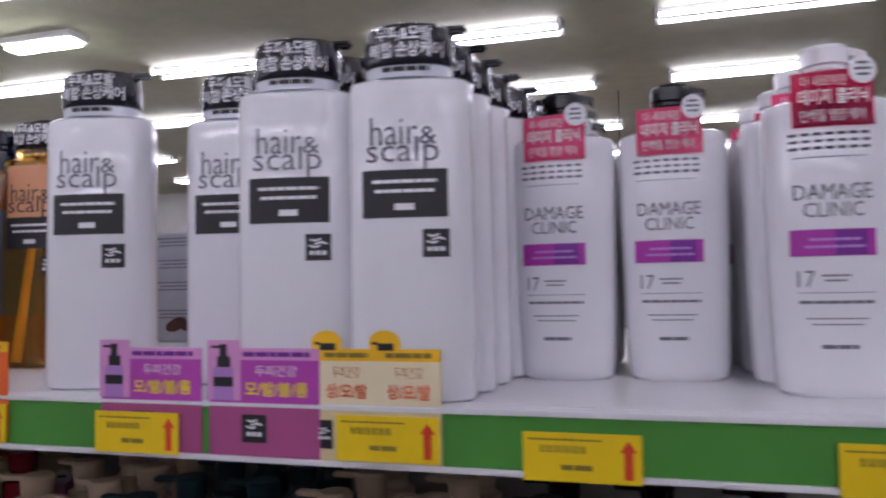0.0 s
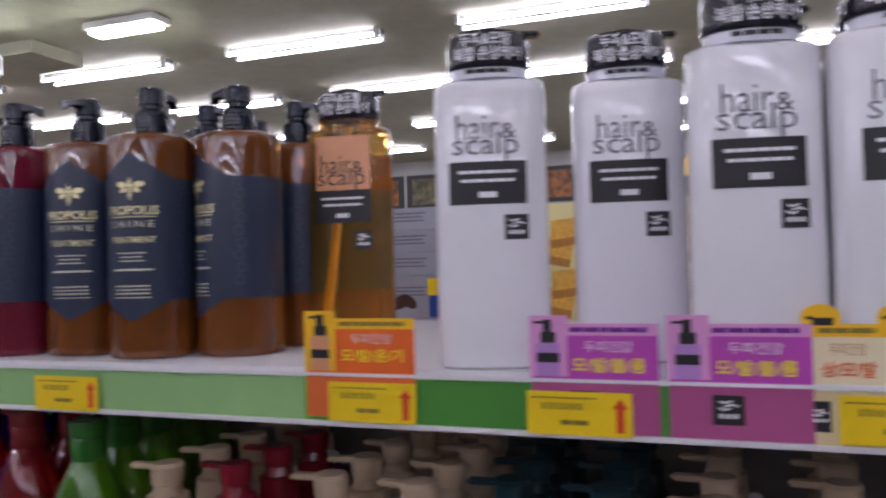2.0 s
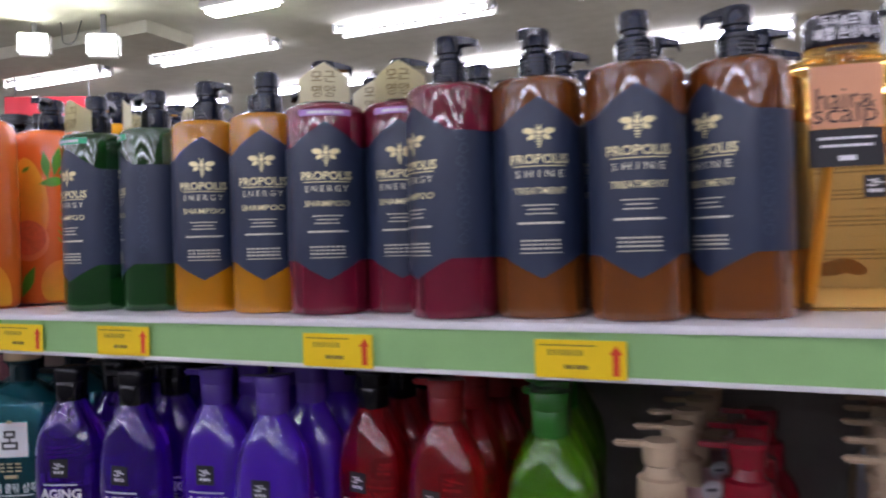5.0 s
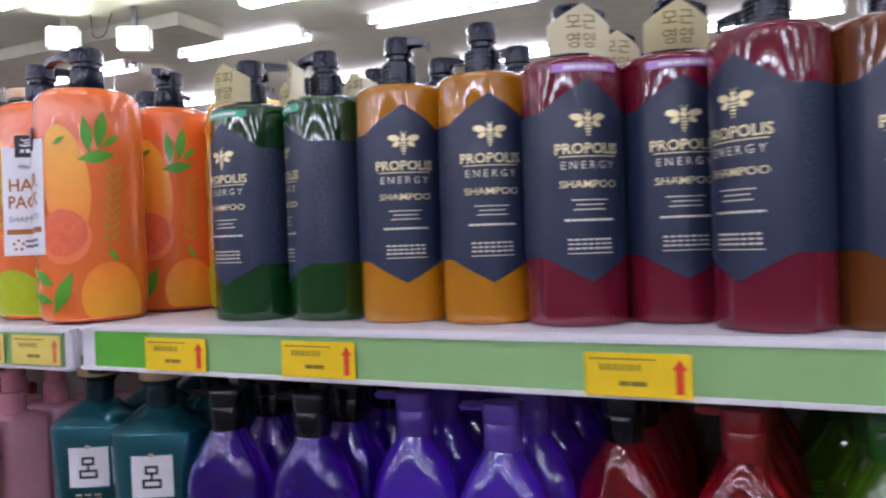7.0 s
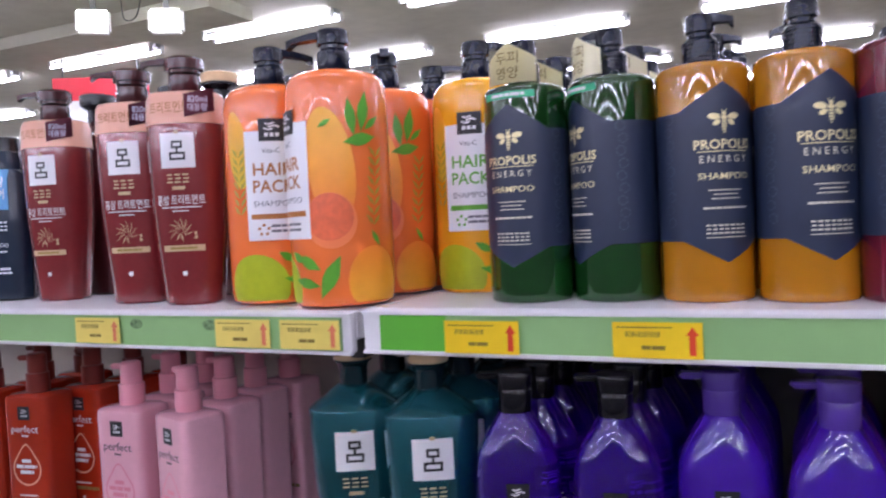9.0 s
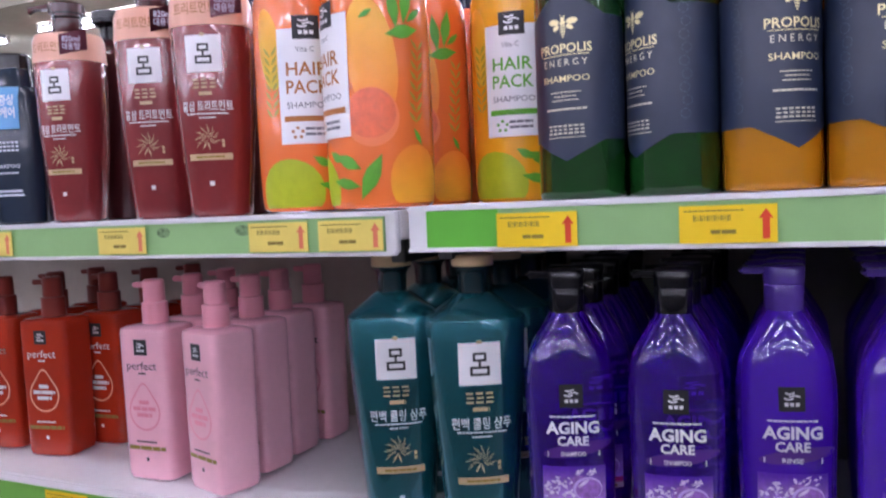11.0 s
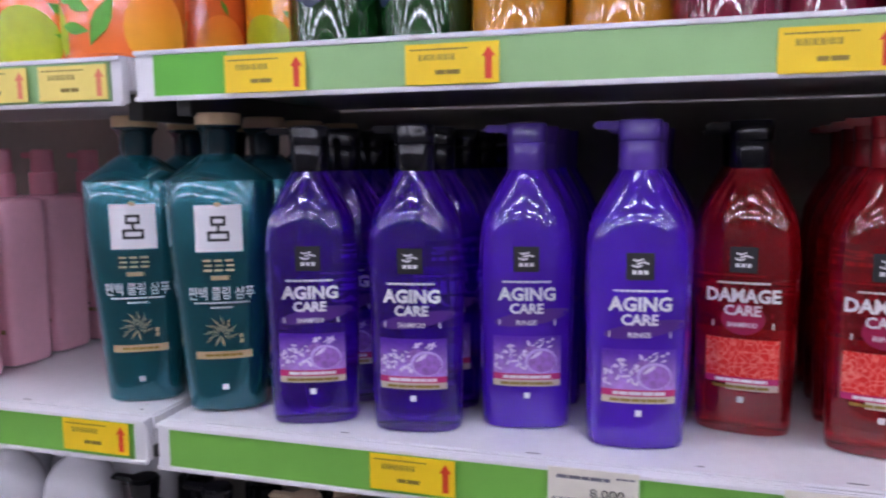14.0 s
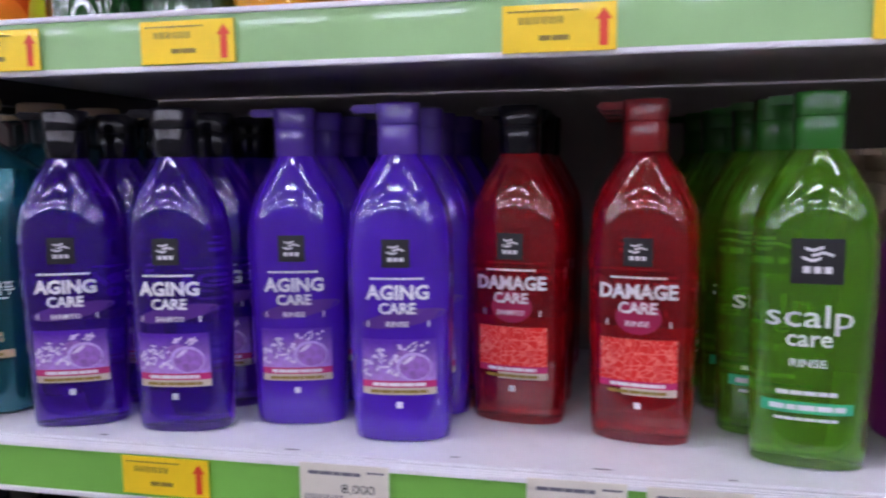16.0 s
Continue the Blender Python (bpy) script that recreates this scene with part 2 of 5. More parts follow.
M["grapefruit"] = mat("grapefruit_print", (0.84, 0.16, 0.06), 0.3, grain=0.15, scale=150)
M["grape_rim"] = mat("grapefruit_rim_print", (0.90, 0.24, 0.08), 0.3)
M["leaf"] = mat("leaf_print", (0.12, 0.40, 0.03), 0.35, grain=0.1, scale=200)
M["lime_print"] = mat("lime_print", (0.45, 0.52, 0.02), 0.3, grain=0.08, scale=90)
M["sprig"] = mat("olive_sprig_print", (0.42, 0.34, 0.03), 0.35)
M["brown_ink"] = mat("brown_ink", (0.42, 0.15, 0.03), 0.45)
M["skin_cream"] = mat("cream_plastic", (0.58, 0.44, 0.30), 0.40, grain=0.03, scale=90)
M["rose_red"] = mat("rose_red_bottle", (0.24, 0.009, 0.022), 0.20, coat=0.4)
M["deep_teal"] = mat("deep_teal_plastic", (0.007, 0.034, 0.044), 0.35)
M["pale_pink_card"] = mat("pale_pink_card", (0.82, 0.58, 0.60), 0.45)
M["pale_blue_card"] = mat("pale_blue_card", (0.66, 0.70, 0.80), 0.45)
M["cyan_ink"] = mat("cyan_ink", (0.03, 0.36, 0.56), 0.4)
M["box_grey"] = mat("grey_carton", (0.42, 0.42, 0.48), 0.6, grain=0.05, scale=50, stain=0.08)
M["box_yellow"] = mat("pale_yellow_carton", (0.80, 0.72, 0.34), 0.5, grain=0.04, scale=50, stain=0.06)
M["cake"] = mat("golden_cake_print", (0.80, 0.44, 0.07), 0.5, grain=0.25, scale=120)
M["cake_dark"] = mat("baked_crust_print", (0.46, 0.20, 0.03), 0.5, grain=0.2, scale=120)
M["choc"] = mat("chocolate_print", (0.08, 0.03, 0.02), 0.5, grain=0.3, scale=120)
M["blue_ink"] = mat("blue_print", (0.02, 0.06, 0.35), 0.4)
M["poster_dark"] = mat("dark_poster", (0.022, 0.020, 0.018), 0.5, grain=0.2, scale=4)
M["poster_food"] = mat("food_photo_print", (0.20, 0.17, 0.08), 0.5, grain=0.75, scale=9, stain=0.6)
M["poster_orange"] = mat("orange_food_photo_print", (0.40, 0.14, 0.03), 0.5, grain=0.75, scale=9, stain=0.6)
M["sign_red"] = mat("red_sign", (0.72, 0.02, 0.04), 0.45)
M["housing"] = mat("lamp_housing", (0.72, 0.71, 0.68), 0.5, grain=0.04, scale=20)
M["spine"] = mat("grey_lamp_spine", (0.36, 0.36, 0.35), 0.5, grain=0.04, scale=20)
M["cable"] = mat("black_cable", (0.02, 0.02, 0.02), 0.5)
M["goods"] = mat("distant_goods", (0.30, 0.20, 0.13), 0.6, grain=0.7, scale=14, stain=0.6)
M["hex_print"] = mat("faint_hexagon_print", (0.060, 0.085, 0.125), 0.35)
M["scuff"] = mat("black_scuff", (0.10, 0.09, 0.09), 0.7, grain=0.6, scale=300)
M["stain"] = mat("dirty_green_stain", (0.20, 0.34, 0.15), 0.6, grain=0.6, scale=200)
M["steel"] = mat("dark_steel", (0.10, 0.10, 0.10), 0.4, metal=0.6, grain=0.1, scale=40)


# ---- mesh tools ----
def part(name, bm, material, parent=None, label="", angle=35):
    """Links a bmesh as one mesh object under a thing or a part."""
    me = bpy.data.meshes.new(name)
    bm.normal_update()
    bm.to_mesh(me)
    bm.free()
    me.materials.append(material)
    me.polygons.foreach_set("use_smooth", [True] * len(me.polygons))
    me.set_sharp_from_angle(angle=radians(angle))
    ob = new(name, me)
    if parent:
        ob.parent = parent
    if label:
        tagged(ob, label)
    if name in SMALL:
        tagged(ob, kind="stuff")
    return ob


SMALL = {"small_print", "pale_print", "gold_print", "bold_print", "lettering", "writing", "emblem_mark", "label_print", "band_print", "strip_print", "foot_print", "sprig_print", "highlight_print", "shade_print", "neck_print", "film_print", "sleeve_print", "sticker_print", "drop_lettering", "bottle_picture_print", "picture_pump"}


def thing(name, label, category, group=""):
    return tagged(new(name), label, category, group)


def box_bm(x0, x1, y0, y1, z0, z1, bevel=0.0, bm=None):
    own = bm or bmesh.new()
    r = bmesh.ops.create_cube(own, size=1.0, matrix=Matrix.Translation(((x0 + x1) / 2, (y0 + y1) / 2, (z0 + z1) / 2)) @ Matrix.Diagonal((x1 - x0, y1 - y0, z1 - z0, 1)))
    if bevel:
        es = list({e for v in r["verts"] for e in v.link_edges})
        bmesh.ops.bevel(own, geom=es, offset=bevel, segments=2, affect="EDGES")
    return own


def ring(rings, z):
    """Half width, half depth and squareness of a body at height z."""
    if z <= rings[0][0]:
        return rings[0][1:]
    for p, q in zip(rings, rings[1:]):
        if z <= q[0]:
            f = (z - p[0]) / max(q[0] - p[0], 1e-6)
            return tuple(u + (v - u) * f for u, v in zip(p[1:], q[1:]))
    return rings[-1][1:]


def loft(rings, seg=36, bm=None, cx=0.0, cy=0.0):
    """A closed body through rings of (height, half width, half depth, squareness)."""
    own = bm or bmesh.new()
    rows = []
    for z, a, b, n in rings:
        row = []
        for i in range(seg):
            t = 2 * math.pi * i / seg
            s, c = math.sin(t), math.cos(t)
            row.append(own.verts.new((cx + a * math.copysign(abs(s) ** (2 / n), s), cy - b * math.copysign(abs(c) ** (2 / n), c), z)))
        rows.append(row)
    for lo, hi in zip(rows, rows[1:]):
        for i in range(seg):
            j = (i + 1) % seg
            own.faces.new((lo[i], lo[j], hi[j], hi[i]))
    own.faces.new(list(reversed(rows[0])))
    own.faces.new(rows[-1])
    return own


def dense(rings, most=0.006):
    """The same rings with more between them, along a smooth curve that does not overshoot."""
    P = np.array(rings, float)
    h = np.diff(P[:, 0])
    d = np.diff(P[:, 1:], axis=0) / h[:, None]
    m = np.zeros_like(P[:, 1:])
    m[0], m[-1] = d[0], d[-1]
    for i in range(1, len(P) - 1):
        same = d[i - 1] * d[i] > 0
        w1, w2 = 2 * h[i] + h[i - 1], h[i] + 2 * h[i - 1]
        with np.errstate(divide="ignore", invalid="ignore"):
            m[i] = np.where(same, (w1 + w2) / (w1 / d[i - 1] + w2 / d[i]), 0)
    out = []
    for i in range(len(h)):
        k = max(1, int(math.ceil(h[i] / most)))
        for j in range(k):
            t = j / k
            v = (2 * t ** 3 - 3 * t * t + 1) * P[i, 1:] + (t ** 3 - 2 * t * t + t) * h[i] * m[i] + (3 * t * t - 2 * t ** 3) * P[i + 1, 1:] + (t ** 3 - t * t) * h[i] * m[i + 1]
            out.append((float(P[i, 0] + t * h[i]), *[float(q) for q in v]))
    out.append(tuple(float(q) for q in P[-1]))
    return out


def skin(rings, x, z, off, rnd=False):
    """The place on a body's front, x along it, at height z."""
    a, b, n = ring(rings, z)
    if rnd:
        t = x / a
        return ((a + off) * math.sin(t), -(b + off) * math.cos(t), z)
    t = min(abs(x) / a, 0.995)
    return (x, -b * (1 - t ** n) ** (1 / n) - off, z)


def patch(rings, x0, x1, low, high, off=0.0004, rnd=False, nx=12, nz=6, bm=None):
    """A print that follows the body; low and high may be functions of x."""
    own = bm or bmesh.new()
    lo = low if callable(low) else (lambda x: low)
    hi = high if callable(high) else (lambda x: high)
    grid = []
    for i in range(nx + 1):
        x = x0 + (x1 - x0) * i / nx
        grid.append([own.verts.new(skin(rings, x, lo(x) + (hi(x) - lo(x)) * k / nz, off, rnd)) for k in range(nz + 1)])
    for i in range(nx):
        for k in range(nz):
            own.faces.new((grid[i][k], grid[i + 1][k], grid[i + 1][k + 1], grid[i][k + 1]))
    return own


def blob(rings, cx, cz, rx, rz, turn=0.0, off=0.0006, rnd=False, seg=20, bm=None, point=0.0):
    """A printed oval that follows the body, or a leaf where point is 1."""
    own = bm or bmesh.new()
    c, s = math.cos(radians(turn)), math.sin(radians(turn))
    steps = max(1, int(max(rx, rz) / 0.006))
    mid = own.verts.new(skin(rings, cx, cz, off, rnd))
    last = None
    for k in range(1, steps + 1):
        row = []
        for i in range(seg):
            t = 2 * math.pi * i / seg
            u, v = rx * math.cos(t) * k / steps, rz * math.sin(t) * (1 - point * abs(math.cos(t)) ** 1.5 * 0.9) * k / steps
            row.append(own.verts.new(skin(rings, cx + u * c - v * s, (max(cz + u * s + v * c, 0.004) if rnd else cz + u * s + v * c), off, rnd)))
        for i in range(seg):
            j = (i + 1) % seg
            own.faces.new((mid, row[i], row[j]) if last is None else (last[i], row[i], row[j], last[j]))
        last = row
    return own


FLAT = [(-10, 100.0, 0.0, 2), (10, 100.0, 0.0, 2)]
LETTERS = {}


def letters(body, bold):
    """Outline of a word of size 1, centred, as points and faces."""
    key = (body, bold)
    if key not in LETTERS:
        cu = bpy.data.curves.new("word", "FONT")
        cu.body, cu.align_x, cu.resolution_u, cu.offset = body, "CENTER", 2, bold
        ob = bpy.data.objects.new("word", cu)
        scene.collection.objects.link(ob)
        me = ob.evaluated_get(bpy.context.evaluated_depsgraph_get()).to_mesh()
        LETTERS[key] = ([v.co.copy() for v in me.vertices], [tuple(p.vertices) for p in me.polygons])
        bpy.data.objects.remove(ob)
        bpy.data.curves.remove(cu)
    return LETTERS[key]


def word(body, rings, cx, z, width, height, bm=None, off=0.0008, rnd=False, bold=0.0):
    """A word printed on a body, fitted to a width and a cap height, its foot at z."""
    own = bm or bmesh.new()
    vs, fs = letters(body, bold)
    x0, x1 = min(v.x for v in vs), max(v.x for v in vs)
    k, h = width / (x1 - x0), height / 0.70
    made = [own.verts.new(skin(rings, cx + (v.x - (x0 + x1) / 2) * k, z + v.y * h, off, rnd)) for v in vs]
    for f in fs:
        try:
            own.faces.new([made[i] for i in f])
        except ValueError:
            pass
    return own


def bars(rings, cx, z, widths, height, gap, bm=None, off=0.0008, rnd=False):
    """Lines of small print that cannot be read: plain bars with word gaps."""
    own = bm or bmesh.new()
    for i, w in enumerate(widths):
        zz = z - i * (height + gap)
        x, end = cx - w / 2, cx + w / 2
        while x < end - 0.0005:
            run = min(end - x, max(height * (1.6 + 2.2 * random.random()), 0.003))
            patch(rings, x, x + run, zz, zz + height, off, rnd, 2, 1, own)
            x += run + max(0.0006, height * 0.25)
    return own


def strokes(rings, cx, z, w, height, count, bm=None, off=0.0008, rnd=False):
    """A maker's name as plain rows of short thin bars."""
    own = bm or bmesh.new()
    cell = w / count
    for k in range(count):
        a = cx - w / 2 + cell * k
        for low, high, x0, x1 in ((0.82, 1.0, 0.0, 0.70), (0.42, 0.58, 0.10, 0.78), (0.0, 0.18, 0.0, 0.74)):
            patch(rings, a + cell * x0, a + cell * x1, z + height * low, z + height * high, off, rnd, 1, 1, own)
    return own


def mark(rings, cx, cz, w, off=0.0008, rnd=False):
    """The white sign in a black emblem: three offset curls over three dots."""
    own = bmesh.new()
    for x0, x1, z0 in ((-0.42, 0.18, 0.30), (-0.20, 0.50, 0.12), (-0.50, 0.10, -0.06)):
        mid = cz + z0 * w
        patch(rings, cx + x0 * w, cx + x1 * w, lambda x: mid + 0.05 * w * math.sin((x - cx) / w * 9), lambda x: mid + 0.05 * w * math.sin((x - cx) / w * 9) + 0.11 * w, off, rnd, 6, 1, own)
    for k in (-1, 0, 1):
        patch(rings, cx + (k * 0.34 - 0.12) * w, cx + (k * 0.34 + 0.12) * w, cz - 0.50 * w, cz - 0.26 * w, off, rnd, 1, 1, own)
    return own


def pump(root, z, material, r=0.016, nozzle=0.04, turn=0.0, neck=0.014, h=0.045, ribs=True, name="pump"):
    """Collar, stem and a head with its spout."""
    s = h / 0.045
    bm = loft([(z - 0.002, r, r, 2), (z + 0.001, r * 1.06, r * 1.06, 2), (z + 0.021 * s, r * 0.98, r * 0.98, 2), (z + 0.0235 * s, r * 0.84, r * 0.84, 2), (z + 0.0245 * s, neck * 0.8, neck * 0.8, 2)], 28)
    if ribs:
        for k in range(5):
            loft([(z + 0.003 * s + k * 0.0036 * s, r * 1.10, r * 1.10, 2), (z + 0.0052 * s + k * 0.0036 * s, r * 1.10, r * 1.10, 2)], 28, bm)
    collar = part(name, bm, material, root)
    bm = loft([(z + 0.024 * s, neck * 0.9, neck * 0.9, 2), (z + 0.0275 * s, neck * 0.9, neck * 0.9, 2), (z + 0.0285 * s, neck * 1.08, neck * 1.08, 2), (z + 0.0405 * s, neck * 1.10, neck * 1.10, 2), (z + 0.0435 * s, neck * 0.97, neck * 0.97, 2), (z + h, neck * 0.5, neck * 0.5, 2)], 24)
    c, q = math.cos(radians(turn)), math.sin(radians(turn))
    spout = bmesh.new()
    rows = []
    for f, hw, z0, z1 in ((0.0, 0.0085, 0.034, 0.0435), (0.45, 0.0075, 0.036, 0.0430), (0.85, 0.006, 0.0355, 0.0405), (1.0, 0.0055, 0.030, 0.0385)):
        d = nozzle * f
        rows.append([spout.verts.new((d * c - w * q, d * q + w * c, z + zz * s)) for w, zz in ((-hw, z0), (hw, z0), (hw, z1), (-hw, z1))])
    for a, b in zip(rows, rows[1:]):
        for i in range(4):
            spout.faces.new((a[i], a[(i + 1) % 4], b[(i + 1) % 4], b[i]))
    spout.faces.new(rows[-1])
    spout.faces.new(list(reversed(rows[0])))
    bmesh.ops.recalc_face_normals(spout, faces=spout.faces)
    part("head", bm, material, collar)
    part("nozzle", spout, material, collar)
    return collar


def place(root, spots):
    """Puts a thing at the first spot and copies at the others; spots of x, y, z and turn."""
    made = []
    for x, y, z, turn in spots[1:]:
        made.append(copy_thing(root, pose(x, y, z, 0, 0, turn)))
    x, y, z, turn = spots[0]
    root.matrix_basis = pose(x, y, z, 0, 0, turn)
    return [root] + made


def turn_pump(root, heading):
    """Turns a bottle's spout to a heading, 0 along the shelf to the east."""
    turn = math.degrees(root.rotation_euler.z)
    for ch in root.children:
        if ch.name.startswith("pump"):
            ch.rotation_euler.z = radians(heading - turn)


def rows_back(x, y, z, turn, count, step, jig=0.004, dx=0.0):
    """A file of bottles one behind the other."""
    out = []
    for i in range(count):
        out.append((x + dx * i + (random.uniform(-jig, jig) if i else 0), y + step * i + (random.uniform(-jig, jig) if i else 0), z, turn + (random.uniform(-8, 8) if i else 0)))
    return out


# ---- the hall ----
def slab(name, x0, x1, y0, y1, z0, z1, material):
    return tagged(part(name, box_bm(x0, x1, y0, y1, z0, z1), material), kind="structure")


slab("floor", -14, 16, -14, 12, -0.1, 0, M["floor"])
slab("ceiling", -14, 16, -14, 12, CEIL, CEIL + 0.1, M["ceiling"])
slab("wall_north", -14, 16, 12, 12.2, 0, CEIL, M["wall"])
slab("wall_south", -14, 16, -14.2, -14, 0, CEIL, M["wall"])
slab("wall_west", -14.2, -14, -14, 12, 0, CEIL, M["wall"])
slab("wall_east", 16, 16.2, -14, 12, 0, CEIL, M["wall"])
# unseen slab added behind the camera to keep low lamp light off the shelves
slab("aisle_light_block", -14, 16, -1.62, -1.50, 0, 1.72, M["light_block"])
slab("ceiling_beam", -14, -5.1, 4.25, 4.75, CEIL - 0.10, CEIL - 0.002, M["ceiling"])


# ---- lamps ----
def ceiling_light():
    root = thing("ceiling_light", "white twin-tube fluorescent batten lit under the ceiling", "ceiling light", "rows of fluorescent lights")
    bm = box_bm(-0.685, 0.685, -0.035, 0.035, 0.022, 0.058, 0.006)
    part("housing", bm, M["spine"], root)
    for y in (-0.072, 0.072):
        bm = bmesh.new()
        bmesh.ops.create_cone(bm, cap_ends=True, segments=10, radius1=0.0120, radius2=0.0120, depth=1.29, matrix=Matrix.Translation((0, y, 0.0)) @ Matrix.Rotation(math.pi / 2, 4, "Y"))
        part("tube", bm, M["tube"], root)
        for x in (-0.658, 0.658):
            part("socket", box_bm(x - 0.014, x + 0.014, y - 0.018, y + 0.018, -0.016, 0.058, 0.003), M["housing"], root)
    return root


spots = []
for y, first in ((5.13, -1.33), (6.70, -1.24), (8.60, -1.12), (10.38, -1.05), (3.38, -1.40), (1.63, -1.40), (-0.12, -1.40), (-1.87, -1.40), (-3.62, -1.40), (-5.37, -1.40), (-7.12, -1.40), (-8.87, -1.40), (-10.62, -1.40), (-12.37, -1.40)):
    for k in range(-6, 5):
        spots.append((first + 0.015 + 1.953 * k, y, 3.190, 0))
place(ceiling_light(), spots)


def panel_light():
    root = thing("panel_light", "short bright ceiling light with a frosted cover", "ceiling light")
    part("housing", box_bm(-0.31, 0.31, -0.10, 0.10, 0.02, 0.07, 0.008), M["housing"], root)
    part("diffuser", box_bm(-0.28, 0.28, -0.065, 0.065, -0.01, 0.02, 0.006), M["flood"], root)
    return root


place(panel_light(), [(-4.17, 4.22, 3.179, 0)])


def flood_light():
    root = thing("flood_light", "square floodlight hanging from the ceiling with its cable", "floodlight", "twin floodlights")
    part("housing", box_bm(-0.120, 0.120, -0.02, 0.08, -0.088, 0.088, 0.02), M["housing"], root)
    part("lens", box_bm(-0.098, 0.098, -0.026, -0.019, -0.068, 0.068, 0.002), M["flood"], root)
    part("bracket", box_bm(-0.02, 0.02, 0.03, 0.06, 0.085, 0.24, 0.004), M["steel"], root)
    return root


f = flood_light()
place(f, [(-5.27, 3.98, 3.01, 32), (-5.89, 3.89, 3.08, 40)])
cu = bpy.data.curves.new("cable", "CURVE")
cu.dimensions, cu.bevel_depth = "3D", 0.005
sp = cu.splines.new("BEZIER")
sp.bezier_points.add(2)
for bp, co in zip(sp.bezier_points, ((-5.70, 3.98, 3.24), (-5.58, 3.95, 3.05), (-5.52, 4.02, 3.24))):
    bp.co, bp.handle_left_type, bp.handle_right_type = co, "AUTO", "AUTO"
cu.materials.append(M["cable"])
tagged(new("cable", cu), "black looped cable of the floodlights", "cable")


def aisle_sign():
    root = thing("aisle_sign", "red hanging aisle sign with a white numeral five", "sign")
    part("board", box_bm(-0.45, 0.45, -0.01, 0.01, -0.11, 0.11, 0.004), M["sign_red"], root)
    part("lower_board", box_bm(-0.45, 0.45, -0.01, 0.01, -0.42, -0.115, 0.004), M["white"], root)
    part("numeral", word("5", [(-1, 9, 0.011, 2), (1, 9, 0.011, 2)], 0.17, -0.07, 0.075, 0.13, bold=0.02), M["white_ink"], root)
    for x in (-0.35, 0.35):
        part("hanger", box_bm(x - 0.005, x + 0.005, -0.005, 0.005, 0.11, 0.36), M["steel"], root)
    return root


place(aisle_sign(), [(-7.27, 5.15, 2.93, 30)])


def food_poster(material, label):
    root = thing("food_poster", label, "poster", "posters on the far wall")
    part("board", box_bm(-0.72, 0.72, -0.02, 0.0, -0.29, 0.29, 0.004), M["poster_dark"], root)
    bm = box_bm(-0.62, 0.62, -0.026, -0.0205, -0.22, 0.22, 0.001)
    part("picture", bm, material, root)
    return root


p1 = food_poster(M["poster_food"], "dark poster with a dish of greens on the far wall")
p2 = food_poster(M["poster_orange"], "dark poster with orange food on the far wall")
place(p1, [(-7.5 + 3.0 * k, 11.99, 2.72, 0) for k in range(5)])
place(p2, [(-6.0 + 3.0 * k, 11.99, 2.72, 0) for k in range(5)])


def pendant_lamp():
    root = thing("pendant_lamp", "small yellow glowing pendant lamp on a thin cord", "pendant lamp", "pendant lamps")
    part("shade", loft([(-0.13, 0.155, 0.155, 2), (-0.03, 0.135, 0.135, 2), (0.05, 0.085, 0.085, 2), (0.07, 0.04, 0.04, 2), (0.12, 0.035, 0.035, 2)], 20), M["amber_lamp"], root)
    part("cord", loft([(0.11, 0.006, 0.006, 2), (CEIL - 2.36, 0.006, 0.006, 2)], 6), M["cable"], root)
    return root


place(pendant_lamp(), [(-0.40, 7.2, 2.36, 0)])


def far_rack(n):
    """A rack of goods below the posters on the far wall."""
    root = thing("wall_rack", "tall rack of packed goods along the far wall", "rack", "racks on the far wall")
    part("frame", box_bm(-0.72, 0.72, 0, 0.5, 0, 0.12, 0.01), M["shelf"], root)
    part("back", box_bm(-0.72, 0.72, 0.46, 0.5, 0.12, 2.35), M["panel"], root)
    for z in (0.5, 0.95, 1.4, 1.85):
        part("board", box_bm(-0.72, 0.72, 0.02, 0.46, z - 0.03, z, 0.004), M["shelf"], root)
        bm = bmesh.new()
        x = -0.68
        while x < 0.58:
            w = random.uniform(0.08, 0.2)
            box_bm(x, x + w - 0.01, 0.06, 0.4, z, z + random.uniform(0.18, 0.34), 0.0, bm)
            x += w
        tagged(part("goods", bm, M["goods"], root), kind="stuff")
    return root


place(far_rack(0), [(-9.0 + 1.5 * k, 11.45, 0, 0) for k in range(10)])


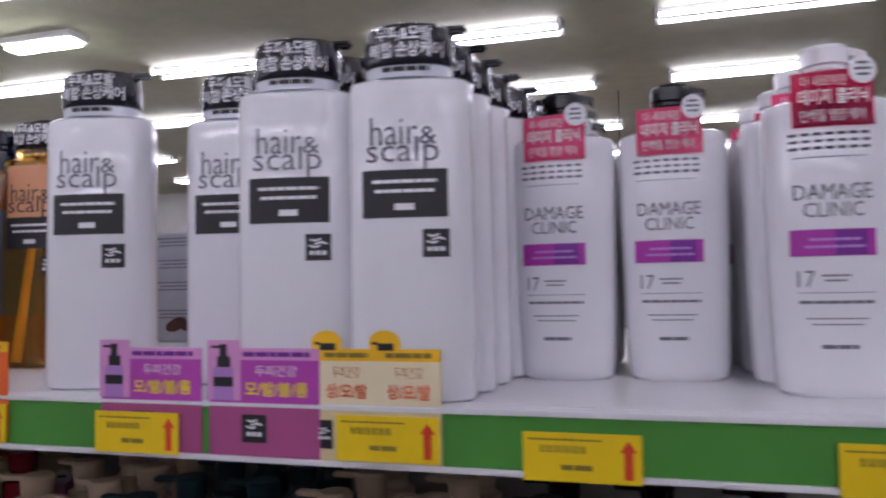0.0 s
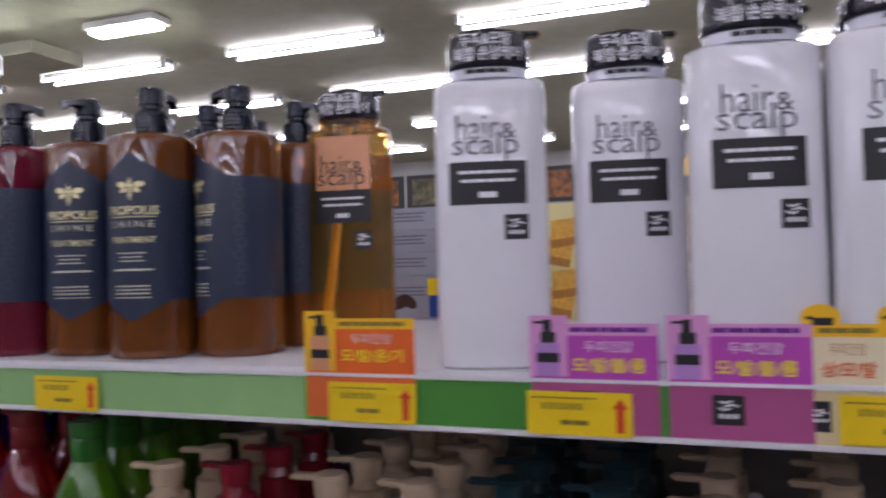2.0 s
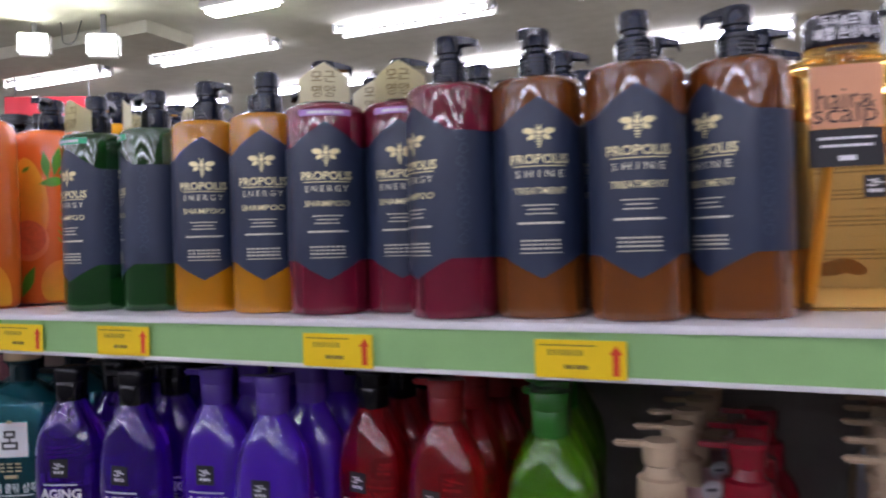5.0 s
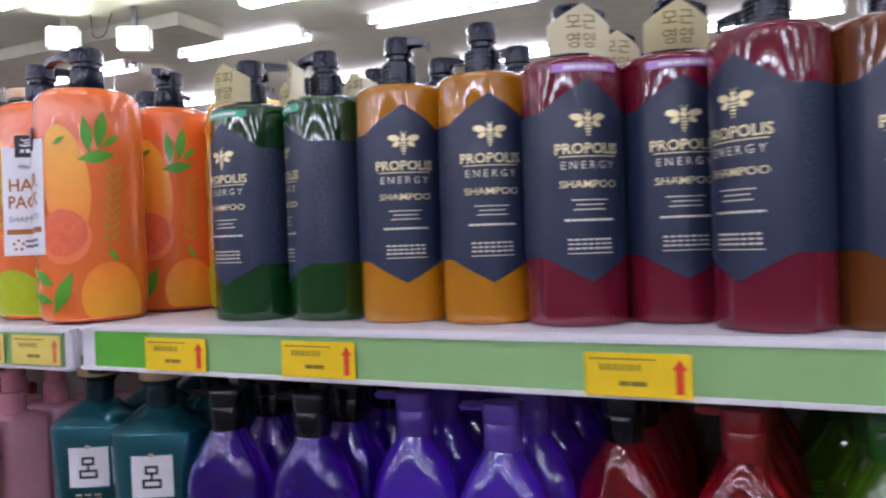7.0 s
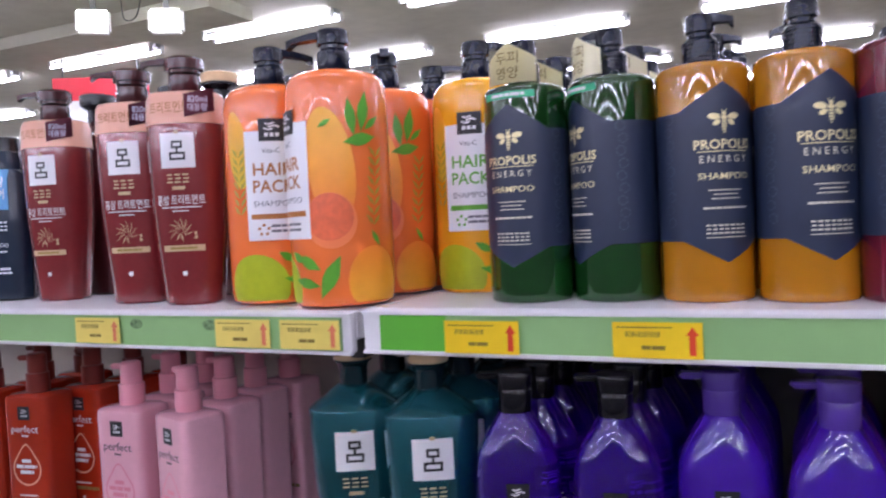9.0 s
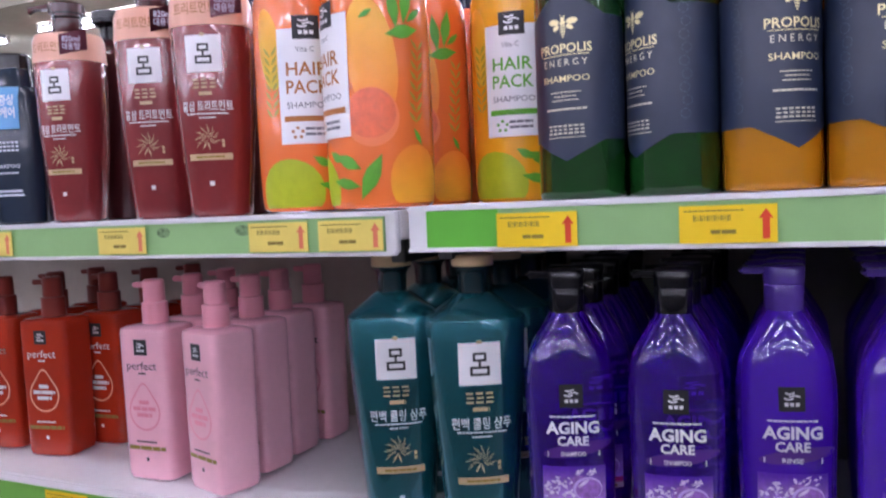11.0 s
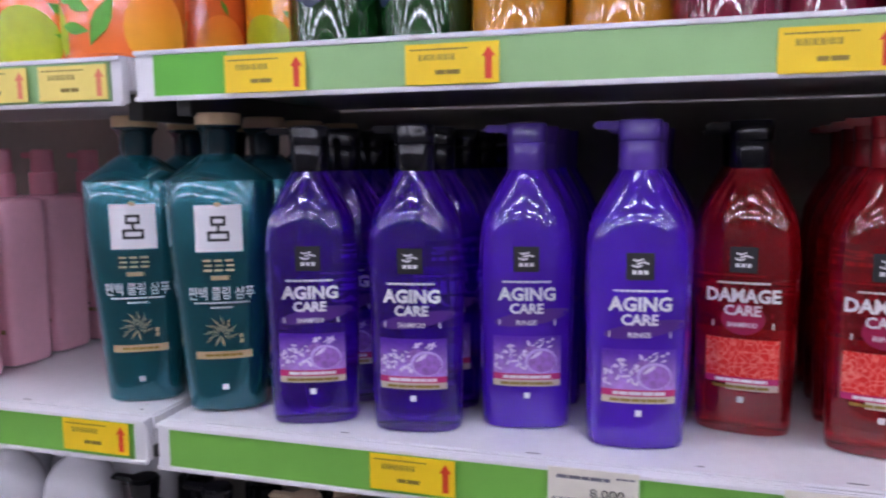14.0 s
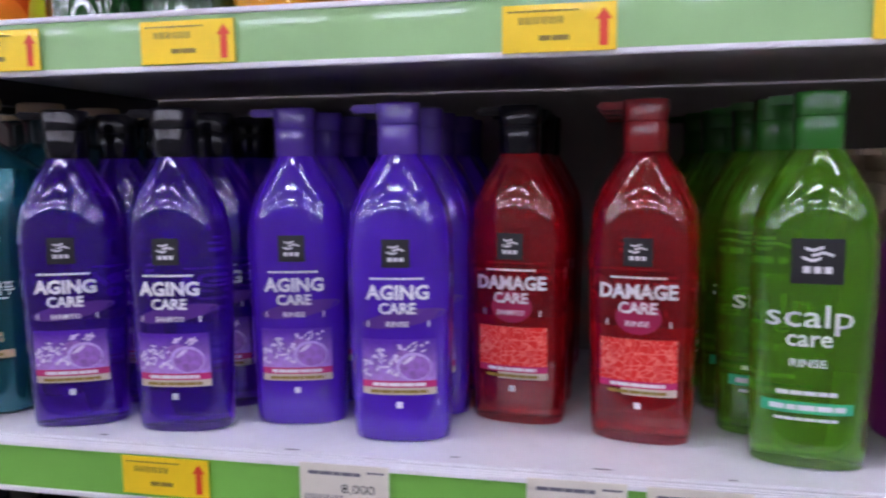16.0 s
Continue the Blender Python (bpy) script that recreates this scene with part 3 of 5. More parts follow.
# ---- the gondola ----
def shelf(name, x0, x1, z, inserts, label, depth=BACK):
    """A shelf board with its price rail; inserts are stretches of coloured strip."""
    root = thing(name, label, "shelf", "shelves of the gondola")
    part("board", box_bm(x0, x1, FRONT + 0.010, depth, z - 0.030, z, 0.002), M["shelf"], root)
    part("front_lip", box_bm(x0, x1, FRONT + 0.004, FRONT + 0.0098, z - 0.042, z - 0.0005, 0.0008), M["shelf"], root)
    rail = part("price_rail", box_bm(x0, x1, FRONT + 0.0005, FRONT + 0.0038, z - 0.0445, z - 0.001, 0.0008), M["shelf"], root, "white plastic price rail")
    for sx in (-1, 1):
        zc = z - 0.0030 if sx > 0 else z - 0.0425
        part("rail_edge", box_bm(x0, x1, FRONT - 0.003, FRONT + 0.0004, zc - 0.002, zc + 0.002, 0.0007), M["shelf"], rail)
    for a, b, key in inserts:
        part("strip", box_bm(a, b, FRONT - 0.0012, FRONT + 0.0004, z - 0.0402, z - 0.0052), M[key], rail, "green paper strip")
    for x in (x0 + 0.02, x1 - 0.02):
        part("bracket", box_bm(x - 0.008, x + 0.008, FRONT + 0.04, depth, z - 0.055, z - 0.0305, 0.001), M["steel"], root)
    return root


shelf("shelf", JOINT + 0.002, 0.9, TOP, [(JOINT + 0.022, -1.560, "rail_bright"), (-1.5598, -0.6165, "rail_milky"), (-0.616, -0.610, "rail_bright"), (-0.6095, 0.9, "rail_deep")], "white metal shelf with green price rail, bottles standing on it")
shelf("shelf", -3.2, JOINT - 0.012, TOP - 0.003, [(-3.2, JOINT - 0.024, "rail_milky")], "white metal shelf with pale green price rail, bottles standing on it")
shelf("shelf", JOINT + 0.004, 0.9, LOW - 0.002, [(JOINT + 0.018, 0.9, "rail_green")], "lower white metal shelf with green price rail and cleaner bottles")
shelf("shelf", -3.2, JOINT - 0.008, LOW, [(-3.2, JOINT - 0.022, "rail_green")], "lower white metal shelf with green price rail")
shelf("shelf", JOINT + 0.004, 0.9, THIRD, [(JOINT + 0.018, 0.9, "rail_green")], "third white metal shelf in shade")
shelf("shelf", -3.2, JOINT - 0.008, THIRD, [(-3.2, JOINT - 0.022, "rail_green")], "third white metal shelf in shade")
gondola = thing("gondola", "beige metal shop gondola frame standing on the floor", "gondola")
for x0, x1 in ((-3.2, JOINT - 0.003), (JOINT + 0.003, 0.9)):
    # the eastern bay takes the panel colour with shade painted in
    part("panel", box_bm(x0, x1, BACK + 0.001, BACK + 0.022, 0, TOP - 0.032, 0.002), M["panel" if x1 < 0 else "panel_shaded"], gondola)
    part("plinth", box_bm(x0, x1, FRONT + 0.03, BACK, 0, 0.14, 0.003), M["panel"], gondola)
part("post", box_bm(JOINT - 0.02, JOINT + 0.014, BACK - 0.012, BACK, 0.14, TOP - 0.032, 0.002), M["shelf"], gondola)
# worn spots on the boards and on the rail of the western bay
for x, y, w, d in ((-1.47, 0.513, 0.010, 0.0018), (-1.30, 0.509, 0.014, 0.0020), (-1.17, 0.516, 0.008, 0.0016), (-1.06, 0.512, 0.016, 0.0022), (-0.97, 0.508, 0.008, 0.0016), (-1.685, 0.515, 0.004, 0.0024), (-1.69, 0.53, 0.003, 0.002), (-1.82, 0.512, 0.012, 0.0018)):
    bm = bmesh.new()
    bmesh.ops.create_circle(bm, cap_ends=True, segments=12, radius=1.0, matrix=Matrix.Translation((x, y, (LOW - 0.002 if x > JOINT else LOW) + 0.0003)) @ Matrix.Diagonal((w / 2, d / 2, 1, 1)))
    tagged(part("shelf_scuff", bm, M["scuff"]), kind="structure")
for x, w in ((-2.055, 0.022), (-1.965, 0.020), (-1.852, 0.024)):
    bm = bmesh.new()
    bmesh.ops.create_circle(bm, cap_ends=True, segments=14, radius=1.0, matrix=Matrix.Translation((x, FRONT - 0.0016, TOP - 0.018)) @ Matrix.Rotation(math.pi / 2, 4, "X") @ Matrix.Diagonal((w / 2, 0.006, 1, 1)))
    tagged(part("rail_stain", bm, M["stain"]), kind="structure")
# the shelf on the other side
root = thing("shelf", "white shelf on the far side of the gondola with stacked cartons", "shelf", "shelves of the gondola")
part("board", box_bm(-3.2, 0.9, BACK + 0.024, 1.36, TOP - 0.03, TOP - 0.002, 0.002), M["shelf"], root)
part("front_lip", box_bm(-3.2, 0.9, 1.361, 1.366, TOP - 0.04, TOP, 0.001), M["shelf"], root)


# ---- price tags and promotion cards ----
def face(y):
    return [(-10, 100.0, -y, 2), (10, 100.0, -y, 2)]


def price_tag(w=0.075, h=0.031, label="yellow price tag with a red upward arrow in the rail", card="tag_yellow", arrow="red"):
    root = thing("price_tag", label, "price tag", "price tags on the rails")
    part("card", box_bm(0, w, -0.0008, 0.0, -h, 0), M[card], root)
    F = [(-1, 100.0, 0.0008, 2), (1, 100.0, 0.0008, 2)]
    bm = bars(F, w * 0.36, -0.005, [w * 0.62], 0.0012, 0.002, None, 0.0002)
    for k in range(17):
        a = w * 0.15 + k * w * 0.40 / 17
        patch(F, a, a + (0.0007 if k % 3 else 0.0012), -0.0128, -0.0080, 0.0002, False, 1, 1, bm)
    bars(F, w * 0.46, -0.0235, [w * 0.26], 0.0034, 0.002, bm, 0.0002)
    part("small_print", bm, M["ink_soft"], root)
    bm = patch(F, w - 0.011, w - 0.0055, -0.028, -0.011, 0.0002, False, 1, 1)
    v = [bm.verts.new((x, -0.001, z)) for x, z in ((w - 0.0135, -0.0112), (w - 0.003, -0.0112), (w - 0.0082, -0.0035))]
    bm.faces.new(v)
    part("arrow", bm, M[arrow], root)
    return root


tags = place(price_tag(), [(x, FRONT - 0.0045, z, 0) for x, z in (
    (-1.560, 1.3590), (-1.399, 1.3595), (-1.130, 1.3575), (-0.902, 1.3575), (-0.094, 1.3545), (0.091, 1.3545), (0.33, 1.355),
    (-0.592, 1.3600), (-0.4295, 1.3580), (-0.2255, 1.3610), (-1.754, 1.0275), (-1.997, 1.0290), (-1.436, 1.0250), (-2.19, 1.025), (-0.70, 1.024), (-0.42, 1.024))])


place(price_tag(label="pale yellow price tag behind a milky rail cover", card="tag_pale", arrow="faded_red"), [(x, FRONT - 0.0045, 1.3578, 0) for x in (-2.29, -2.064, -1.842, -1.754)])


def paper_tag(body):
    root = thing("price_tag", "cream paper price tag with barcode and black figures", "price tag", "price tags on the rails")
    part("card", box_bm(0, 0.070, -0.0008, 0, -0.042, 0), M["tag_white"], root)
    F = [(-1, 100.0, 0.0008, 2), (1, 100.0, 0.0008, 2)]
    bm = bars(F, 0.028, -0.0085, [0.042], 0.0028, 0.002, None, 0.0002)
    bars(F, 0.060, -0.006, [0.014], 0.0016, 0.002, bm, 0.0002)
    for k in range(16):
        patch(F, 0.004 + k * 0.0019, 0.004 + k * 0.0019 + (0.0006 if k % 3 else 0.0012), -0.036, -0.024, 0.0002, False, 1, 1, bm)
    part("small_print", bm, M["grey_ink"], root)
    part("figures", word(body, F, 0.046, -0.022, 0.026, 0.0072, None, 0.0003), M["ink"], root)
    return root


place(paper_tag("8,000"), [(-1.285, FRONT - 0.0045, 1.0300, 0), (-1.113, FRONT - 0.0045, 1.0305, 0), (-1.030, FRONT - 0.0045, 1.0300, 0)])


def promo_card(w, low, top, main, dull, strip, picture, lines, colors, label, heads=1):
    """A card standing in the rail: a strip, two lines of text and a bottle picture."""
    root = thing("promotion_card", label, "promotion card", "promotion cards in the rail")
    F = [(-1, 100.0, 0.001, 2), (1, 100.0, 0.001, 2)]
    part("card_foot", box_bm(0, w, -0.001, 0, low, 0.0), M[dull], root)
    part("card", box_bm(0, w, -0.0012, 0.0, 0.0002, top, 0.0004), M[main], root)
    part("strip", patch(F, 0, w, top - 0.0085, top, 0.0003, False, 1, 1), M[strip], root)
    step = w / len(lines)
    small, first, second = bmesh.new(), bmesh.new(), bmesh.new()
    for k, (one, two) in enumerate(lines):
        cx = (step * k + step * 0.5) if len(lines) > 1 else w * 0.62
        wide = w * 0.60 if len(lines) == 1 else step * 0.72
        bars(F, cx, top - 0.006, [wide], 0.0034, 0.001, small, 0.0006)
        word(one, F, cx, top - 0.0195, wide * 0.62, 0.0062, first, 0.0006)
        word(two, F, cx, top - 0.0335, wide * 0.94, 0.0078, second, 0.0006, bold=0.02)
    part("small_print", small, M["ink_soft"] if main != "card_pink" else M["violet_band"], root)
    part("first_line", first, M[colors[0]], root)
    part("second_line", second, M[colors[1]], root)
    if heads == 1:
        x = w * 0.14
        part("picture_ground", patch(F, -0.001, 0.027, 0.004, top + 0.006, 0.0007, False, 1, 1), M[strip], root)
        body = part("bottle_picture", patch(F, x - 0.0085, x + 0.0085, 0.004, top - 0.014, 0.0010, False, 1, 1), M[picture], root)
        bm = patch(F, x - 0.005, x + 0.006, top - 0.0138, top - 0.006, 0.0012, False, 1, 1)
        patch(F, x - 0.003, x + 0.003, top - 0.006, top + 0.003, 0.0012, False, 1, 1, bm)
        patch(F, x - 0.010, x - 0.003, top + 0.000, top + 0.002, 0.0012, False, 1, 1, bm)
        patch(F, x - 0.0082, x + 0.0082, 0.014, 0.021, 0.0012, False, 1, 1, bm)
        part("bottle_picture_print", bm, M["ink"], body)
    else:
        for x in (0.002, 0.046):
            g = part("picture_head", blob(F, x + 0.006, top + 0.004, 0.012, 0.009, 0, 0.0004), M[strip], root)
            bm = patch(F, x + 0.001, x + 0.013, top - 0.001, top + 0.004, 0.0009, False, 1, 1)
            patch(F, x - 0.003, x + 0.001, top + 0.003, top + 0.005, 0.0009, False, 1, 1, bm)
            part("picture_pump", bm, M["ink"], g)
    if heads != 1 or main == "card_pink":
        sq = part("emblem", patch(F, w * 0.42 - 0.010 if heads == 1 else 0.0, w * 0.42 + 0.010 if heads == 1 else 0.012, low + 0.010, low + 0.030, 0.0004, False, 1, 1), M["ink"], root)
        part("emblem_mark", mark(F, w * 0.42 if heads == 1 else 0.006, low + 0.021, 0.013 if heads == 1 else 0.009, 0.0007), M["white_ink"], sq)
    return root


ZC = TOP - 0.004
place(promo_card(0.095, -0.033, 0.046, "card_orange", "card_orange_low", "card_amber", "amber_label", [("두피건강", "모/발/윤/기")], ("white_ink", "yellow_ink"), "orange promotion card with a pump bottle picture in the rail"), [(-0.613, FRONT - 0.0015, ZC, 0)])
place(promo_card(0.090, -0.036, 0.042, "card_pink", "card_pink_low", "card_lilac", "lilac", [("두피건강", "모/발/볼/륨")], ("white_ink", "yellow_ink"), "orchid pink promotion card with a lilac bottle picture"), [(-0.426, FRONT - 0.0015, ZC, 0), (-0.3295, FRONT - 0.0015, ZC, 0)])
place(promo_card(0.0925, -0.038, 0.042, "card_cream", "card_cream_low", "card_amber", "amber_label", [("두피건강", "상/모/발"), ("두피건강", "상/모/발")], ("brown_ink", "red_text"), "cream promotion card with an amber strip and orange words", 2), [(-0.2420, FRONT - 0.0009, ZC, 0)])


# ---- bottles of the upper shelf ----
def bee(bm, R, cx, cz, s):
    """A small bee: striped body, two pairs of rounded wings."""
    blob(R, cx, cz + 0.50 * s, 0.14 * s, 0.11 * s, 0, 0.0009, True, 10, bm)
    blob(R, cx, cz + 0.26 * s, 0.20 * s, 0.14 * s, 0, 0.0009, True, 12, bm)
    for k, w in enumerate((0.20, 0.22, 0.19, 0.14, 0.07)):
        blob(R, cx, cz + (0.04 - 0.16 * k) * s, w * s, 0.055 * s, 0, 0.0009, True, 10, bm)
    for k in (-1, 1):
        blob(R, cx + k * 0.58 * s, cz + 0.34 * s, 0.36 * s, 0.19 * s, k * 8, 0.0009, True, 16, bm)
        blob(R, cx + k * 0.44 * s, cz - 0.02 * s, 0.24 * s, 0.15 * s, k * -30, 0.0009, True, 14, bm)
        blob(R, cx + k * 0.12 * s, cz + 0.68 * s, 0.11 * s, 0.022 * s, k * 60, 0.0009, True, 6, bm)
    return bm


def propolis(liquid, second, third, label, neck_card=False, spout=0):
    """A litre pump bottle of coloured liquid with a navy six-sided label."""
    root = thing("pump_bottle", label, "bottle", "litre bottles on the upper shelf")
    r = 0.0425
    R = [(0, r - 0.004, r - 0.004, 2), (0.0015, r - 0.0012, r - 0.0012, 2), (0.005, r, r, 2), (0.009, r, r, 2), (0.2085, r, r, 2), (0.2115, r, r, 2), (0.2150, r - 0.0009, r - 0.0009, 2), (0.2175, r - 0.0035, r - 0.0035, 2), (0.2193, r - 0.0085, r - 0.0085, 2), (0.2203, r - 0.018, r - 0.018, 2), (0.221, 0.015, 0.015, 2)]
    part("body", loft(R, 48), M[liquid], root, "bottle full of coloured liquid")
    half = 0.118
    peak = lambda x: 0.1985 - 0.025 * min(1.0, abs(x) / 0.040)
    foot = lambda x: 0.0365 + 0.020 * min(1.0, abs(x) / 0.038)
    lab = part("label", patch(R, -half, half, foot, peak, 0.0004, True, 60, 4), M["label_navy"], root, "navy wrap label")
    part("bee_emblem", bee(bmesh.new(), R, 0, 0.1625, 0.0152), M["gold"], lab, "gold bee emblem")
    bm = word("PROPOLIS", R, 0, 0.1388, 0.0535, 0.0084, None, 0.0008, True, 0.018)
    patch(R, -0.024, 0.024, 0.1362, 0.1370, 0.0008, True, 10, 1, bm)
    word(third, R, 0, 0.1116, 0.0475, 0.0060, bm, 0.0008, True, 0.004)
    part("gold_print", bm, M["gold"], lab)
    bm = word(" ".join(second), R, 0, 0.1266, 0.0440, 0.0064, None, 0.0008, True)
    bars(R, 0, 0.1014, [0.030, 0.022, 0.026], 0.0010, 0.0028, bm, 0.0008, True)
    bars(R, 0, 0.0850, [0.041], 0.0018, 0.003, bm, 0.0008, True)
    strokes(R, 0, 0.0625, 0.037, 0.0086, 7, bm, 0.0008, True)
    patch(R, -0.019, 0.019, 0.0590, 0.0597, 0.0008, True, 8, 1, bm)
    part("pale_print", bm, M["pale"], lab)
    bm = bmesh.new()
    for k in range(9):
        for s in (-1, 1):
            for t in range(6):
                u = radians(60 * t + 30)
                blob(R, s * (0.050 + 0.0022 * (k % 2)) + 0.0042 * math.cos(u), 0.074 + k * 0.0118 + 0.0042 * math.sin(u), 0.0024, 0.0005, 60 * t + 120, 0.0007, True, 4, bm)
    tagged(part("side_pattern", bm, M["hex_print"], lab), kind="stuff")
    pump(root, 0.2205, M["navy"], 0.0155, 0.030, spout, 0.0125, 0.049)
    if neck_card:
        Q = [(0, 0.037, 0.037, 2), (0.4, 0.037, 0.037, 2)]
        top = lambda x: 0.260 - 0.016 * abs(x) / 0.029
        bm = patch(Q, -0.029, 0.029, 0.220, top, 0.0, True, 16, 3)
        bmesh.ops.solidify(bm, geom=bm.faces[:], thickness=0.0008)
        card = part("neck_card", bm, M["cream_card"], root, "cream paper collar with dark writing")
        bm = word(neck_card[:2], Q, -0.001, 0.240, 0.024, 0.0095, None, 0.0012, True)
        word(neck_card[2:], Q, -0.001, 0.225, 0.024, 0.0095, bm, 0.0012, True)
        part("writing", bm, M["ink_soft"], card)
        strip = part("neck_strip", patch(R, -0.028, 0.028, 0.2045, 0.2110, 0.0006, True, 14, 1), M["lilac" if liquid == "wine" else "mint_band"], root)
        part("strip_print", bars(R, 0, 0.2062, [0.036], 0.003, 0.002, None, 0.0010, True), M["white_ink"], strip)
    return root


shine = propolis("shine", "SHINE", "TREATMENT", "clear brown litre pump bottle with navy label and bee", False, 0)
for ob, h in zip(place(shine, rows_back(-0.9215, 0.577, TOP, 18, 3, 0.093) + rows_back(-0.8285, 0.566, TOP, 11, 3, 0.095) + rows_back(-0.746, 0.595, TOP, -35, 3, 0.092, dx=0.014)), (265, 20, 170, 85, 10, 190, 178, 350, 15)):
    turn_pump(ob, h)
wine = propolis("wine", "ENERGY", "SHAMPOO", "wine red litre pump bottle with navy label, facing aside", False, 0)
for ob, h in zip(place(wine, [(-1.003, 0.560, TOP, -32), (-1.018, 0.676, TOP, -10), (-1.018, 0.768, TOP, 6), (-1.085, 0.740, TOP, 20)]), (5, 170, 60, 30)):
    turn_pump(ob, h)
wine_card = propolis("wine", "ENERGY", "SHAMPOO", "wine red litre pump bottle with navy label and cream neck card", "모근영양", 0)
place(wine_card, [(-1.158, 0.580, TOP, 32), (-1.080, 0.612, TOP, 20), (-1.150, 0.674, TOP, 33), (-1.150, 0.764, TOP, 28)])
honey = propolis("honey", "ENERGY", "SHAMPOO", "honey amber litre pump bottle with navy label and bee", False, 0)
for ob, h in zip(place(honey, [(-1.328, 0.5915, TOP, 30), (-1.241, 0.589, TOP, 27)] + rows_back(-1.326, 0.684, TOP, 30, 2, 0.09) + rows_back(-1.240, 0.683, TOP, 20, 2, 0.09)), (8, 110, 10, 30, 185, 20)):
    turn_pump(ob, h)
forest = propolis("forest", "ENERGY", "SHAMPOO", "dark green litre pump bottle with navy label and cream neck card", "두피영양", 0)
for ob, h in zip(place(forest, [(-1.502, 0.586, TOP, -6), (-1.4145, 0.596, TOP, -46)] + rows_back(-1.495, 0.688, TOP, -20, 2, 0.09) + rows_back(-1.408, 0.688, TOP, -12, 2, 0.09)), (100, 180, 20, 10, 15, 170)):
    turn_pump(ob, h)


def cap_film(root, z, a, b, shade, strip="clear_film"):
    """Pump head under printed shrink film."""
    R = [(z, a, b, 2.3), (z + 0.002, a + 0.0006, b + 0.0006, 2.3), (z + 0.015, a + 0.0008, b + 0.0008, 2.3), (z + 0.0262, a - 0.0005, b - 0.0005, 2.3), (z + 0.0300, a - 0.004, b - 0.004, 2.2), (z + 0.0312, a - 0.012, b - 0.012, 2.1)]
    cap = part("pump_cover", loft(R, 40), M[shade], root, "pump head wrapped in black printed film")
    bm = word("두피&모발", R, -0.001, z + 0.0172, 0.040, 0.0085, None, 0.0006, False, 0.015)
    word("복합 손상케어", R, 0, z + 0.0055, 0.053, 0.0085, bm, 0.0006, False, 0.015)
    part("film_print", bm, M["white_ink"], cap)
    bm = loft([(z + 0.0288, 0.013, 0.012, 2.2), (z + 0.0322, 0.0125, 0.0115, 2.2), (z + 0.0336, 0.010, 0.009, 2.2)], 24)
    head = part("pump_head", bm, M["black"], root)
    bm = box_bm(0.0, a + 0.010, -0.0055, 0.0055, z + 0.0262, z + 0.0312, 0.002)
    part("nozzle", bm, M["black"], head)
    N = [(z - 0.009, a - 0.001, b - 0.001, 2.4), (z - 0.001, a - 0.0006, b - 0.0006, 2.3)]
    neck = part("neck_film", loft(N, 36), M[strip], root, "clear shrink film round the neck")
    part("neck_print", bars(N, 0, z - 0.0055, [0.034], 0.0036, 0.002, None, 0.0006), M["ink"], neck)


def scalp_bottle(clear=False):
    """A tall white (or clear amber) bottle, lettered on the front."""
    label = "clear amber bottle with a dip tube and black film cap" if clear else "tall white rinse bottle with black label and film-wrapped pump"
    root = thing("pump_bottle", label, "bottle", "tall bottles on the upper shelf")
    a, b, n = 0.0455, 0.0225, 3.0
    R = [(0, a - 0.004, b - 0.004, n), (0.002, a - 0.001, b - 0.001, n), (0.006, a, b, n), (0.010, a, b, n), (0.2185, a - 0.0008, b - 0.0008, n), (0.2215, a - 0.0008, b - 0.0008, n), (0.2268, a - 0.002, b - 0.002, n), (0.2292, a - 0.006, b - 0.006, n), (0.2306, 0.020, 0.018, 2.2)]
    part("body", loft(R, 56), M["amber" if clear else "white"], root)
    if clear:
        bm = loft([(0.004, 0.0055, 0.0055, 2), (0.231, 0.0035, 0.0035, 2)], 12)
        bmesh.ops.rotate(bm, verts=bm.verts, cent=(0, 0, 0.231), matrix=Matrix.Rotation(radians(8), 3, "Y"))
        part("dip_tube", bm, M["amber_tube"], root)
        part("label_ground", patch(R, -0.031, 0.028, 0.1635, 0.220, 0.0003, False, 12, 2), M["amber_label"], root, "salmon paper label")
    bm = word("hair", R, -0.0090, 0.1805, 0.0340, 0.0205, None, 0.0007, False, -0.004)
    word("&", R, 0.0153, 0.1805, 0.0120, 0.0130, bm, 0.0007)
    word("scalp", R, -0.0030, 0.1685, 0.0520, 0.0180, bm, 0.0007, False, -0.004)
    part("lettering", bm, M["grey_ink"] if not clear else M["ink"], root, "thin serif-like dark lettering")
    box = part("label", patch(R, -0.0325, 0.0285, 0.1292, 0.1630, 0.0004, False, 12, 2), M["ink"], root, "black label")
    bm = bars(R, -0.002, 0.1535, [0.046, 0.042], 0.0024, 0.0044, None, 0.0008)
    bars(R, -0.002, 0.1345, [0.014], 0.0046, 0.003, bm, 0.0008)
    part("label_print", bm, M["white_ink"], box)
    sq = part("emblem", patch(R, 0.0105, 0.0292, 0.1012, 0.1208, 0.0004, False, 6, 1), M["ink"], root, "small black square emblem")
    part("emblem_mark", mark(R, 0.0198, 0.1118, 0.0130), M["white_ink"], sq)
    cap_film(root, 0.2385, 0.0325, 0.0215, "film", "clear_film" if not clear else "amber")
    return root


place(scalp_bottle(), [(-0.466, 0.537, TOP, 14), (-0.362, 0.586, TOP, 12), (-0.269, 0.519, TOP, 12), (-0.177, 0.517, TOP, 10)]
      + rows_back(-0.174, 0.566, TOP, 6, 6, 0.048, 0.003, dx=0.005) + rows_back(-0.266, 0.568, TOP, 6, 2, 0.048, 0.003, dx=0.003))
place(scalp_bottle(True), [(-0.660, 0.672, TOP, 8)])


